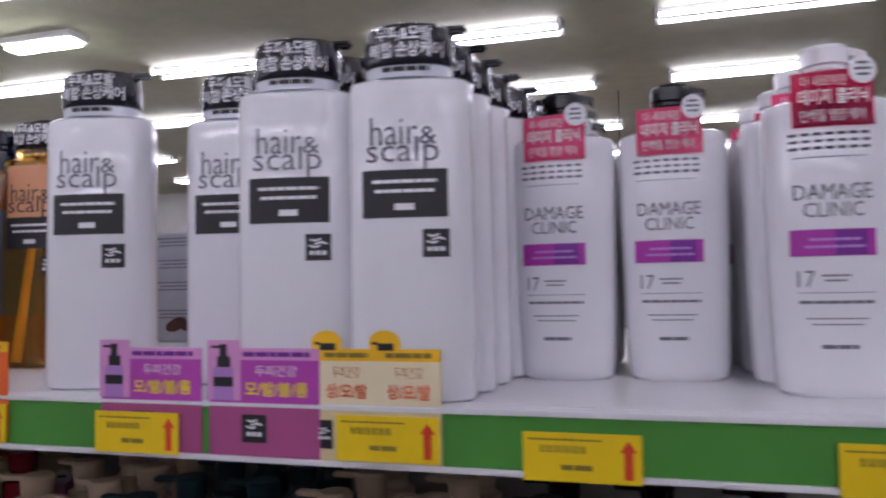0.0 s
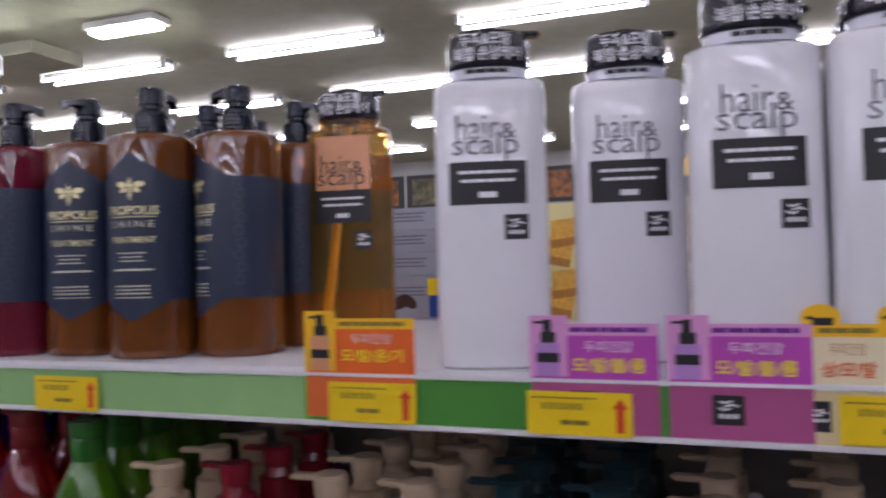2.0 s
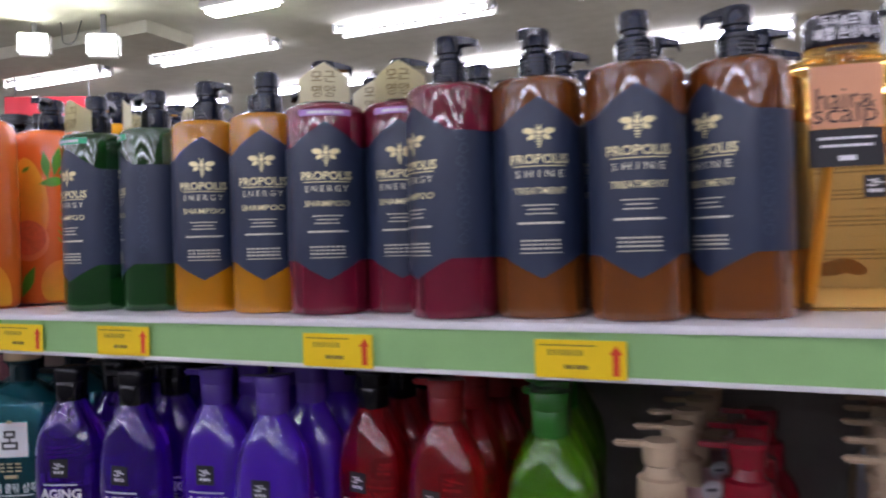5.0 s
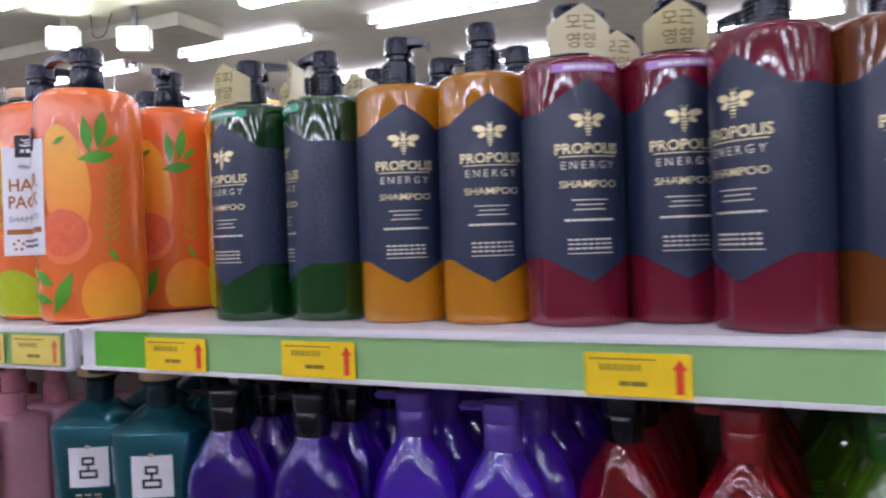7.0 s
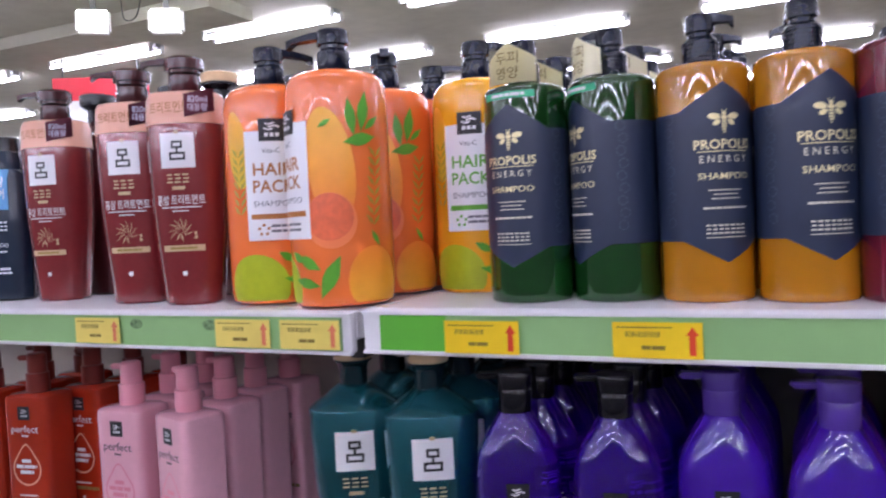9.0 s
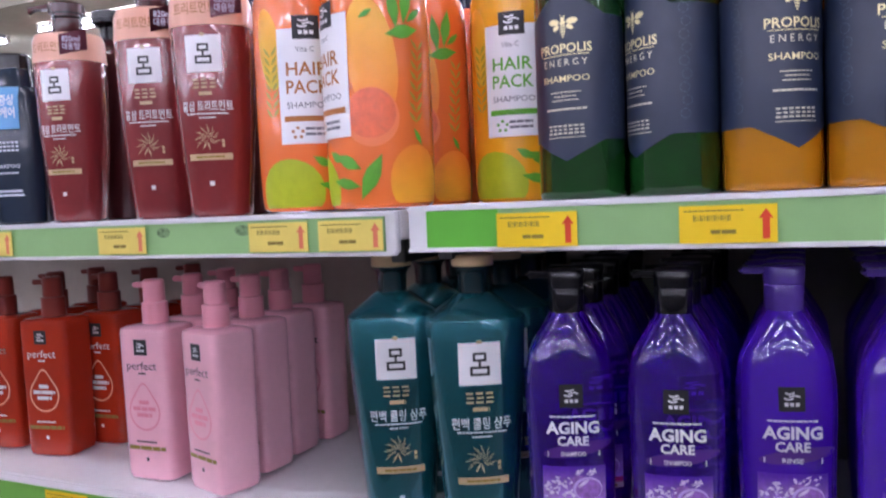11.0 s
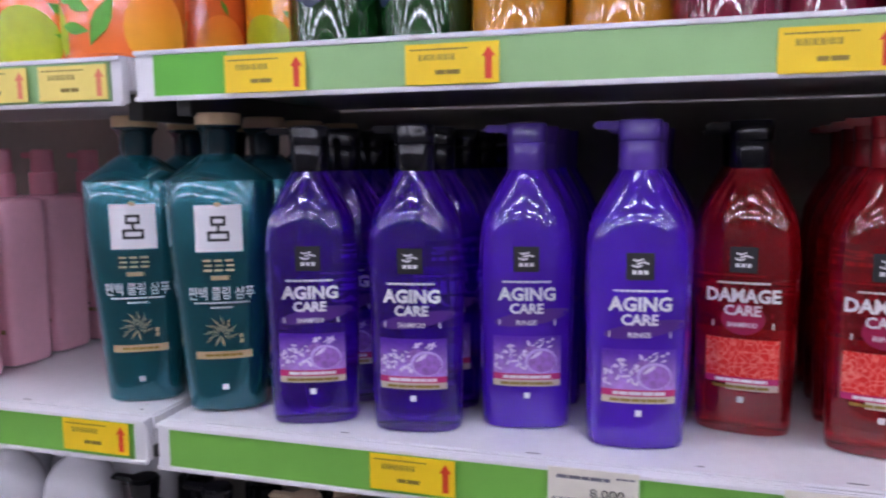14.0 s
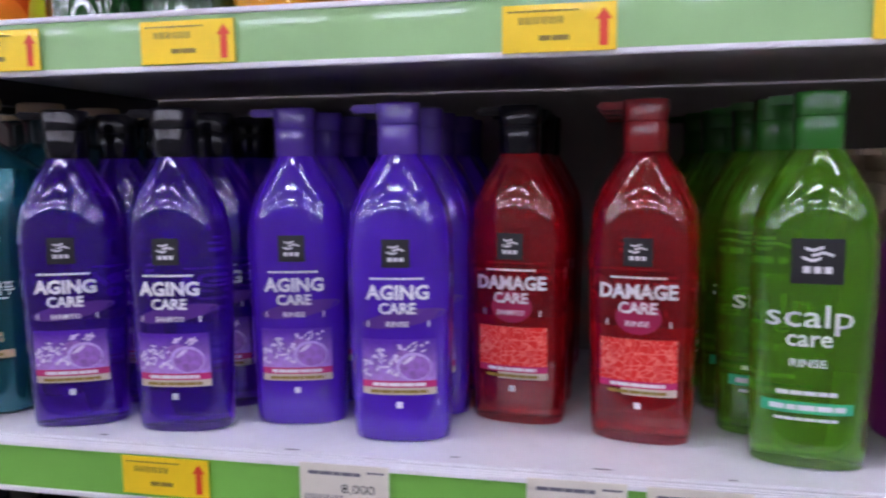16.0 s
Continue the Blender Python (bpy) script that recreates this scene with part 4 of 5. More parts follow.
def clinic_bottle(pump_material, third, label):
    """A white flat oval bottle, pink neck card, purple band."""
    root = thing("pump_bottle", label, "bottle", "white bottles with pink cards")
    R = dense([(0, 0.036, 0.023, 2.5), (0.003, 0.0395, 0.0255, 2.5), (0.02, 0.041, 0.027, 2.5), (0.12, 0.0435, 0.0285, 2.5), (0.196, 0.0445, 0.029, 2.5), (0.2035, 0.043, 0.0275, 2.5), (0.2065, 0.037, 0.023, 2.4), (0.208, 0.016, 0.015, 2)])
    part("body", loft(R, 48), M["white"], root)
    bm = word("DAMAGE", R, -0.006, 0.1352, 0.0490, 0.0108, None, 0.0005)
    word("CLINIC", R, -0.006, 0.1232, 0.0380, 0.0102, bm, 0.0005)
    word("17", R, -0.0245, 0.0755, 0.0105, 0.0115, bm, 0.0005)
    bars(R, -0.006, 0.0825, [0.018, 0.014], 0.0014, 0.0020, bm, 0.0005)
    patch(R, -0.030, 0.018, 0.0713, 0.0718, 0.0005, False, 10, 1, bm)
    bars(R, -0.006, 0.0640, [0.046], 0.0022, 0.002, bm, 0.0005)
    bars(R, -0.006, 0.0535, [0.038, 0.032], 0.0010, 0.0030, bm, 0.0005)
    bars(R, -0.005, 0.0335, [0.023], 0.0028, 0.002, bm, 0.0005)
    strokes(R, -0.006, 0.1695, 0.053, 0.0118, 7, bm, 0.0005)
    patch(R, -0.030, 0.016, 0.1640, 0.1645, 0.0005, False, 10, 1, bm)
    part("lettering", bm, M["grey_ink"], root, "grey lettering")
    band = part("band", patch(R, -0.0335, 0.0200, 0.0965, 0.1148, 0.0004, False, 12, 1), M["magenta"], root, "magenta band with pale writing")
    part("band_middle", patch(R, -0.006, 0.0145, 0.0972, 0.1141, 0.0007, False, 8, 1), M["violet_band"], band)
    part("band_print", bars(R, -0.006, 0.1070, [0.032, 0.038], 0.0018, 0.0032, None, 0.0011), M["lilac"], band)
    pump(root, 0.2075, M[pump_material], 0.0150, 0.028, 6, 0.0155, 0.040, False)
    Q = [(0.1, 0.046, 0.0315, 2.5), (0.3, 0.046, 0.0300, 2.5)]
    bm = patch(Q, -0.0300, 0.0220, 0.1850, lambda x: 0.2235 + 0.03 * x, 0.0, False, 12, 4)
    bmesh.ops.solidify(bm, geom=bm.faces[:], thickness=0.0008)
    card = part("neck_card", bm, M["pink_tag"], root, "hot pink neck card with white writing")
    bm = word("더 새로워진", Q, -0.010, 0.2130, 0.028, 0.0060, None, 0.0012)
    word("데미지 클리닉", Q, -0.004, 0.2010, 0.044, 0.0082, bm, 0.0012, False, 0.015)
    word("단백질 영양 케어", Q, -0.005, 0.1890, 0.040, 0.0064, bm, 0.0012)
    part("writing", bm, M["white_ink"], card)
    dot = part("sticker", blob(Q, 0.0150, 0.2225, 0.0092, 0.0098, 0, 0.0016), M["white_ink"], card, "round white sticker")
    part("sticker_print", bars(Q, 0.0150, 0.2260, [0.008, 0.011, 0.008], 0.0018, 0.0022, None, 0.0022), M["grey_ink"], dot)
    return root


place(clinic_bottle("black", "SHAMPOO", "white oval shampoo bottle with pink neck card and purple band"), rows_back(-0.086, 0.662, TOP, 1, 3, 0.062) + rows_back(0.006, 0.667, TOP, 4, 3, 0.062))
place(clinic_bottle("white", "CONDITIONER", "white oval conditioner bottle with white pump and pink neck card"), rows_back(0.112, 0.594, TOP, 6, 4, 0.064, dx=-0.008) + rows_back(0.215, 0.590, TOP, 2, 3, 0.064))


def fruit_bottle(main, label, spout):
    """An opaque oval bottle printed with fruit and leaves; white label."""
    root = thing("pump_bottle", label, "bottle", "fruit printed bottles")
    a, b, n = 0.0580, 0.0580, 2.0
    R = dense([(0, a - 0.007, b - 0.006, n), (0.003, a - 0.003, b - 0.003, n), (0.02, a - 0.001, b - 0.001, n), (0.08, a, b, n), (0.228, a - 0.001, b - 0.001, n), (0.244, a - 0.0035, b - 0.003, n), (0.2535, a - 0.010, b - 0.009, n), (0.2575, a - 0.022, b - 0.018, n), (0.2595, 0.018, 0.017, 2)])
    part("body", loft(R, 56), M[main], root)
    for x, z, rx, rz in ((0.052, 0.152, 0.0265, 0.062), (-0.050, 0.180, 0.016, 0.046), (0.100, 0.022, 0.034, 0.042)):
        part("fruit_print", blob(R, x, z, rx, rz, 8, 0.0003, True, 28), M["mango" if z > 0.1 else "fruit"] if x > 0 else M["pear"], root)
    rim = part("grapefruit_rim", blob(R, 0.050, 0.0925, 0.0290, 0.0300, 12, 0.0006, True, 28), M["grape_rim"], root)
    part("grapefruit", blob(R, 0.0495, 0.0965, 0.0262, 0.0255, 8, 0.0010, True, 24), M["grapefruit"], rim)
    part("lime_fruit", blob(R, -0.032, 0.020, 0.040, 0.038, 0, 0.0003, True, 24), M["lime_print"], root)
    for x, z, l, w, t in ((0.022, 0.048, 0.017, 0.0070, -28), (0.047, 0.032, 0.026, 0.0088, 62), (0.018, 0.026, 0.018, 0.0060, -12), (0.006, 0.054, 0.012, 0.005, 150), (0.090, 0.208, 0.022, 0.0070, 82), (0.086, 0.178, 0.019, 0.0075, 10), (0.076, 0.202, 0.021, 0.0062, 98), (0.048, 0.196, 0.008, 0.003, 30), (0.100, 0.072, 0.010, 0.003, 120), (0.100, 0.196, 0.012, 0.004, 40)):
        part("leaf_print", blob(R, x, z, l, w, t, 0.0013, True, 14, None, 1.0), M["leaf"], root)
    bm = bmesh.new()
    for k in range(8):
        for s in (-1, 1):
            blob(R, 0.0985 + s * 0.0045 + 0.0008 * k, 0.092 + k * 0.0105, 0.0075, 0.0017, 90 - s * 38, 0.0013, True, 8, bm, 1.0)
            blob(R, -0.0480 + s * 0.0050, 0.110 + k * 0.0095, 0.0075, 0.0019, 90 - s * 38, 0.0013, True, 8, bm, 1.0)
    part("sprig_print", bm, M["sprig"], root)
    lab = part("label", patch(R, -0.0380, 0.0280, 0.0740, 0.2000, 0.0016, True, 14, 4), M["white_ink"], root, "white label")
    part("emblem", patch(R, -0.0200, 0.0090, 0.1880, 0.2140, 0.0020, True, 8, 2), M["ink"], lab, "black square emblem")
    part("emblem_mark", mark(R, -0.0055, 0.2020, 0.0175, 0.0025, True), M["white_ink"], lab)
    part("first_line", word("Vita-C", R, -0.0075, 0.1745, 0.0200, 0.0060, None, 0.0021, True), M["grey_ink"], lab)
    bm = word("HAIR", R, -0.0060, 0.1490, 0.0450, 0.0142, None, 0.0021, True, 0.015)
    word("PACK", R, -0.0060, 0.1292, 0.0465, 0.0142, bm, 0.0021, True, 0.015)
    patch(R, -0.0330, 0.0230, 0.0985, 0.1045, 0.0021, True, 10, 1, bm)
    for k in range(5):
        t = radians(90 + 72 * k)
        blob(R, -0.0190 + 0.0055 * math.cos(t), 0.0860 + 0.0055 * math.sin(t), 0.0019, 0.0019, 0, 0.0021, True, 8, bm)
    part("bold_print", bm, M["brown_ink"] if main == "orange_b" else M["leaf"], lab)
    bm = word("SHAMPOO", R, -0.0055, 0.1130, 0.0480, 0.0068, None, 0.0021, True)
    bars(R, 0.0020, 0.0890, [0.026, 0.026], 0.0030, 0.0030, bm, 0.0021, True)
    part("small_print", bm, M["grey_ink"], lab)
    pump(root, 0.2585, M["navy"], 0.0185, 0.058, spout, 0.0165, 0.050, False)
    return root


ofr = fruit_bottle("orange_b", "orange pump bottle printed with citrus fruit and leaves", 0)
for ob, h in zip(place(ofr, [(-1.719, 0.566, TOP, -29), (-1.829, 0.592, TOP, 42), (-1.729, 0.702, TOP, -34), (-1.840, 0.775, TOP, 10), (-1.712, 0.815, TOP, 100)]), (184, 60, 300, 40, 10)):
    turn_pump(ob, h)
yfr = fruit_bottle("yellow_b", "mango yellow pump bottle printed with citrus fruit", 15)
place(yfr, [(-1.606, 0.716, TOP, 16), (-1.600, 0.830, TOP, 20)])


def emblem_glyph(bm, R, cx, cz, s, off):
    """Two stacked hollow squares joined by a stroke."""
    t = 0.12 * s
    for x0, x1, z0, z1 in ((-0.32, 0.32, 0.12, 0.55), (-0.46, 0.46, -0.55, -0.10)):
        x0, x1, z0, z1 = cx + x0 * s, cx + x1 * s, cz + z0 * s, cz + z1 * s
        patch(R, x0, x1, z1 - t, z1, off, False, 4, 1, bm)
        patch(R, x0, x1, z0, z0 + t, off, False, 4, 1, bm)
        patch(R, x0, x0 + t, z0 + t, z1 - t, off, False, 1, 1, bm)
        patch(R, x1 - t, x1, z0 + t, z1 - t, off, False, 1, 1, bm)
    patch(R, cx - t / 2, cx + t / 2, cz - 0.10 * s, cz + 0.12 * s, off, False, 1, 1, bm)
    return bm


def herbal_prints(root, R, zl, words):
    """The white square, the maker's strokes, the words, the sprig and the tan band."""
    lab = part("label", patch(R, -0.0212, 0.0212, zl, zl + 0.0435, 0.0005, False, 10, 2), M["white_ink"], root, "white square label with a black emblem")
    part("emblem", emblem_glyph(bmesh.new(), R, 0, zl + 0.0215, 0.0215, 0.0009), M["ink"], lab)
    part("label_tab", blob(R, 0, zl + 0.0440, 0.0032, 0.0022, 0, 0.0005, False, 12), M["tan_band"], lab)
    bm = strokes(R, 0, zl - 0.0185, 0.0300, 0.0112, 3, None, 0.0005)
    bars(R, 0, zl - 0.0268, [0.017], 0.0042, 0.002, bm, 0.0005)
    for i in range(24):
        t = radians(-25 + i * 10)
        q = 0.0055 + 0.0034 * (i % 3)
        blob(R, -0.002 + q * math.cos(t), zl - 0.0790 + 1.15 * q * math.sin(t), 0.0040, 0.0006, math.degrees(t) + 16 * (i % 3 - 1), 0.0006, False, 6, bm, 1.0)
    for t in (-120, -75):
        blob(R, -0.002 + 0.006 * math.cos(radians(t)), zl - 0.0800 + 0.006 * math.sin(radians(t)), 0.0062, 0.0010, t, 0.0008, False, 8, bm, 1.0)
    for k in range(2):
        patch(R, 0.0150, 0.0180, zl - 0.0880 + 0.0050 * k, zl - 0.0840 + 0.0050 * k, 0.0006, False, 1, 1, bm)
    part("gold_print", bm, M["tan_band"], root)
    bm = word(words, R, 0, zl - 0.0445, 0.0600, 0.0096, None, 0.0006, False, 0.004)
    bars(R, 0, zl - 0.0492, [0.050, 0.020], 0.0014, 0.0032, bm, 0.0006)
    patch(R, -0.0028, 0.0028, zl - 0.1335, zl - 0.1280, 0.0006, False, 1, 1, bm)
    part("pale_print", bm, M["white_ink"], root)
    band = part("band", patch(R, -0.0258, 0.0258, zl - 0.1030, zl - 0.0955, 0.0005, False, 8, 1), M["tan_band"], root)
    part("band_print", bars(R, 0, zl - 0.1005, [0.034], 0.0026, 0.002, None, 0.0009), M["ink_soft"], band)


def ginseng_bottle():
    """A maroon bottle wide at the shoulder, a peach sleeve at the top."""
    root = thing("pump_bottle", "maroon treatment bottle with peach sleeve and white emblem label", "bottle", "maroon bottles")
    R = dense([(0, 0.033, 0.029, 2.4), (0.003, 0.0360, 0.032, 2.4), (0.02, 0.0375, 0.033, 2.4), (0.15, 0.0475, 0.039, 2.4), (0.215, 0.0490, 0.0400, 2.4), (0.257, 0.0470, 0.0390, 2.4), (0.2660, 0.0430, 0.036, 2.3), (0.269, 0.018, 0.018, 2)])
    part("body", loft(R, 48), M["maroon"], root)
    Q = [(0.2260, 0.0495, 0.0405, 2.4), (0.2570, 0.0477, 0.0397, 2.4), (0.2655, 0.0446, 0.0374, 2.4)]
    sleeve = part("sleeve", loft(Q, 48), M["peach_band"], root, "peach coloured paper sleeve")
    part("sleeve_print", word("트리트먼트", Q, -0.008, 0.2400, 0.052, 0.0110, None, 0.0006), M["brown_ink"], sleeve)
    T = [(0, 0.054, 0.0415, 2.4), (1, 0.054, 0.0415, 2.4)]
    bm = patch(T, 0.012, 0.045, lambda x: 0.2330 + 0.22 * (x - 0.012), lambda x: 0.2610 + 0.22 * (x - 0.012), 0.0, False, 8, 2)
    bmesh.ops.solidify(bm, geom=bm.faces[:], thickness=0.0006)
    tag = part("sticker", bm, M["plum_card"], root, "plum flag sticker")
    bm = word("820ml", T, 0.028, 0.2510, 0.022, 0.0075, None, 0.0012, False, 0.02)
    word("대용량", T, 0.028, 0.2405, 0.022, 0.0075, bm, 0.0012, False, 0.02)
    part("sticker_print", bm, M["lilac_ink"], tag)
    herbal_prints(root, R, 0.1710, "홍삼 트리트먼트")
    pump(root, 0.2685, M["maroon_cap"], 0.0200, 0.052, 192, 0.0225, 0.046, False)
    return root


place(ginseng_bottle(), [(-1.954, 0.582, TOP - 0.003, 23), (-2.060, 0.596, TOP - 0.003, 22), (-2.255, 0.630, TOP - 0.003, 16)])


def lidded_bottle(cap, label):
    """A dark maroon bottle with a disc lid."""
    root = thing("shampoo_bottle", label, "bottle", "maroon bottles")
    part("body", loft([(0, 0.034, 0.025, 2.6), (0.003, 0.037, 0.028, 2.6), (0.02, 0.0385, 0.030, 2.6), (0.17, 0.049, 0.036, 2.6), (0.248, 0.0515, 0.0375, 2.6), (0.2495, 0.051, 0.037, 2.6), (0.275, 0.019, 0.0185, 2.1), (0.276, 0.0165, 0.0165, 2)], 40), M["maroon_cap"], root)
    part("neck", loft([(0.2755, 0.016, 0.016, 2), (0.294, 0.0162, 0.0162, 2), (0.301, 0.0265, 0.0265, 2), (0.304, 0.0265, 0.0265, 2)], 28), M["black"], root, "black neck")
    part("lid", loft([(0.3038, 0.025, 0.025, 2), (0.305, 0.0275, 0.0275, 2), (0.317, 0.0275, 0.0275, 2), (0.3185, 0.0255, 0.0255, 2)], 28), M[cap], root)
    return root


place(lidded_bottle("gold_lid", "dark maroon shampoo bottle with cream disc lid behind others"), [(-2.000, 0.700, TOP - 0.003, 10)])
place(lidded_bottle("black", "dark maroon shampoo bottle with black disc lid behind others"), [(-2.262, 0.715, TOP - 0.003, 5), (-2.120, 0.740, TOP - 0.003, 5), (-1.925, 0.790, TOP - 0.003, 0)])


def midnight_bottle():
    root = thing("shampoo_bottle", "midnight blue shampoo bottle with a blue card at its neck", "bottle", "dark bottles")
    R = [(0, 0.035, 0.024, 2.5), (0.003, 0.039, 0.027, 2.5), (0.10, 0.042, 0.029, 2.5), (0.185, 0.041, 0.028, 2.5), (0.198, 0.036, 0.026, 2.4), (0.203, 0.030, 0.024, 2.3), (0.228, 0.029, 0.023, 2.3), (0.232, 0.026, 0.020, 2.3)]
    part("body", loft(R, 40), M["ryo_navy"], root)
    card = part("neck_card", patch(R, -0.034, 0.020, 0.140, 0.202, 0.0030, False, 10, 4), M["blue_card"], root, "blue card with white writing")
    bm = word("탈모증상", R, -0.007, 0.176, 0.044, 0.012, None, 0.0036, False, 0.02)
    word("전문케어", R, -0.007, 0.158, 0.044, 0.012, bm, 0.0036, False, 0.02)
    part("writing", bm, M["white_ink"], card)
    bm = strokes(R, -0.004, 0.108, 0.042, 0.014, 7, None, 0.0006)
    word("SHAMPOO", R, -0.004, 0.083, 0.040, 0.006, bm, 0.0006)
    bars(R, -0.004, 0.075, [0.034], 0.002, 0.003, bm, 0.0006)
    bars(R, -0.004, 0.048, [0.040, 0.044], 0.003, 0.003, bm, 0.0006)
    part("lettering", bm, M["pale_blue_card"], root)
    part("cap", loft([(0.2305, 0.027, 0.021, 2.3), (0.250, 0.026, 0.020, 2.3), (0.253, 0.022, 0.017, 2.3)], 32), M["black"], root)
    return root


place(midnight_bottle(), [(-2.368, 0.623, TOP - 0.003, 24), (-2.365, 0.715, TOP - 0.003, 20), (-2.505, 0.64, TOP - 0.003, 10)])


# ---- bottles of the lower shelf ----
def care_bottle(body, cap, first, second, third, prints, label, spout=180):
    """A flat bottle with a pointed arch of shoulders, block pump cap."""
    root = thing("shampoo_bottle", label, "bottle", "arched bottles on the lower shelf")
    n = 2.6
    R = dense([(0, 0.0365, 0.0205, n), (0.0015, 0.0388, 0.0230, n), (0.006, 0.0398, 0.0245, n), (0.030, 0.0405, 0.0260, n), (0.100, 0.0422, 0.0285, n), (0.150, 0.0430, 0.0296, n), (0.170, 0.0420, 0.0290, 2.5), (0.186, 0.0398, 0.0276, 2.4), (0.198, 0.0354, 0.0256, 2.3), (0.209, 0.0297, 0.0230, 2.2), (0.219, 0.0240, 0.0203, 2.1), (0.227, 0.0191, 0.0177, 2.05), (0.2315, 0.0165, 0.0160, 2)])
    part("body", loft(R, 56), M[body], root)
    C = [(0.2310, 0.0160, 0.0160, 2.4), (0.2320, 0.0168, 0.0165, 2.4), (0.2535, 0.0172, 0.0168, 2.5), (0.2545, 0.0165, 0.0162, 2.5), (0.2550, 0.0172, 0.0168, 2.6), (0.2690, 0.0180, 0.0170, 2.8), (0.2712, 0.0172, 0.0160, 2.8), (0.2720, 0.0140, 0.0130, 2.8)]
    top = part("cap", loft(C, 36), M[cap], root)
    c, s = math.cos(radians(spout)), math.sin(radians(spout))
    bm = box_bm(0.0, 0.038, -0.0075, 0.0075, 0.2640, 0.2705, 0.0022)
    bmesh.ops.rotate(bm, verts=bm.verts, cent=(0, 0, 0), matrix=Matrix.Rotation(radians(spout), 3, "Z"))
    part("nozzle", bm, M[cap], top)
    e = 0.0060 if not prints else 0.0
    sq = part("emblem", patch(R, -0.0120 - e, 0.0100 + e, 0.1435 - e, 0.1655 + e * 0.6, 0.0004, False, 6, 2), M["ink"], root, "black square emblem")
    part("emblem_mark", mark(R, -0.001, 0.1550, 0.0135 + e * 1.1), M["white_ink"], sq)
    bm = bmesh.new()
    ridge = []
    for k in range(25):
        t = math.pi * k / 24
        for w in (0.0, 0.0014):
            ridge.append(bm.verts.new(skin(R, -(0.0310 - w) * math.cos(t), 0.0400 - (0.0290 - w) * math.sin(t) ** 0.7, 0.0007)))
    for k in range(24):
        bm.faces.new((ridge[2 * k], ridge[2 * k + 2], ridge[2 * k + 3], ridge[2 * k + 1]))
    part("foot_ridge", bm, M[body], root, "embossed arch at the foot")
    if prints:
        picture, pale, swoosh = prints
        part("swoosh", blob(R, 0.004, 0.1030, 0.0330, 0.0065, 9, 0.0003, False, 28) if first == "AGING" else blob(R, 0.0, 0.1035, 0.0175, 0.0135, 0, 0.0003, False, 24), M[swoosh], root)
        bm = word(first, R, -0.0005, 0.1186, 0.0500 if len(first) < 6 else 0.0590, 0.0110, None, 0.0007, False, 0.035)
        word(second, R, -0.0005, 0.1070, 0.0295, 0.0086, bm, 0.0007, False, 0.03)
        word(third, R, -0.0005, 0.0966, 0.0240 if len(third) > 5 else 0.018, 0.0042, bm, 0.0007, False, 0.02)
        bars(R, -0.0005, 0.1340, [0.042], 0.0016, 0.002, bm, 0.0007)
        for sx in (-1, 1):
            patch(R, sx * 0.0240 - 0.0006, sx * 0.0240 + 0.0006, 0.0961, 0.1011, 0.0007, False, 1, 1, bm)
        patch(R, -0.0026, 0.0026, 0.0300, 0.0353, 0.0007, False, 1, 1, bm)
        part("lettering", bm, M["white_ink"], root, "bold white lettering")
        pic = part("picture", patch(R, -0.0295, 0.0295, 0.0525, 0.0865, 0.0004, False, 12, 2), M[picture], root, "printed picture of fruit and droplets")
        if first == "AGING":
            bm = bmesh.new()
            for k in range(44):
                x = random.uniform(-0.0275, 0.0)
                blob(R, x, 0.0560 + random.random() * (0.0225 - 0.35 * abs(x + 0.014)), random.uniform(0.0008, 0.0030), random.uniform(0.0006, 0.0015), random.uniform(-30, 60), 0.0007 + 0.00001 * k, False, 8, bm)
            for k in range(12):
                blob(R, random.uniform(0.0, 0.024), random.uniform(0.0765, 0.0835), random.uniform(0.0012, 0.0030), random.uniform(0.0006, 0.0012), random.uniform(0, 90), 0.0007 + 0.00001 * k, False, 8, bm)
            part("highlight_print", bm, M[pale], pic)
            part("berry_print", blob(R, 0.0030, 0.0705, 0.0085, 0.0072, 20, 0.0010, False, 20), M["berry_skin"], pic)
            berry = part("berry_print", blob(R, 0.0120, 0.0645, 0.0140, 0.0115, 0, 0.0013, False, 24), M["berry_rim"], pic)
            part("shade_print", blob(R, 0.0128, 0.0638, 0.0122, 0.0098, 0, 0.0015, False, 24), M["berry_skin"], berry)
            part("highlight_print", blob(R, 0.0080, 0.0700, 0.0060, 0.0016, 35, 0.0018, False, 12), M[pale], berry)
        st = part("strip", patch(R, -0.0295, 0.0295, 0.0470, 0.0525, 0.0005, False, 12, 1), M["crimson"], root, "crimson strip")
        part("strip_print", bars(R, 0, 0.0483, [0.042], 0.0028, 0.002, None, 0.0009), M["white_ink"], st)
        st = part("foot_strip", patch(R, -0.0295 if first == "AGING" else -0.012, 0.0295, 0.0410, 0.0469, 0.0005, False, 12, 1), M["champagne"], root, "champagne strip")
        part("foot_print", bars(R, 0, 0.0425, [0.046], 0.0026, 0.002, None, 0.0009), M["ink_soft"], st)
    else:
        bm = word(first, R, -0.0040, 0.1065, 0.0560, 0.0165, None, 0.0007, False, 0.0)
        word(second, R, -0.0040, 0.0925, 0.0300, 0.0125, bm, 0.0007, False, 0.01)
        word(third, R, -0.0040, 0.0775, 0.0240, 0.0056, bm, 0.0007, False, 0.01)
        bars(R, -0.0040, 0.0565, [0.040], 0.0032, 0.002, bm, 0.0007)
        bars(R, -0.0040, 0.0375, [0.042], 0.0022, 0.002, bm, 0.0007)
        part("lettering", bm, M["white_ink"], root, "white lettering")
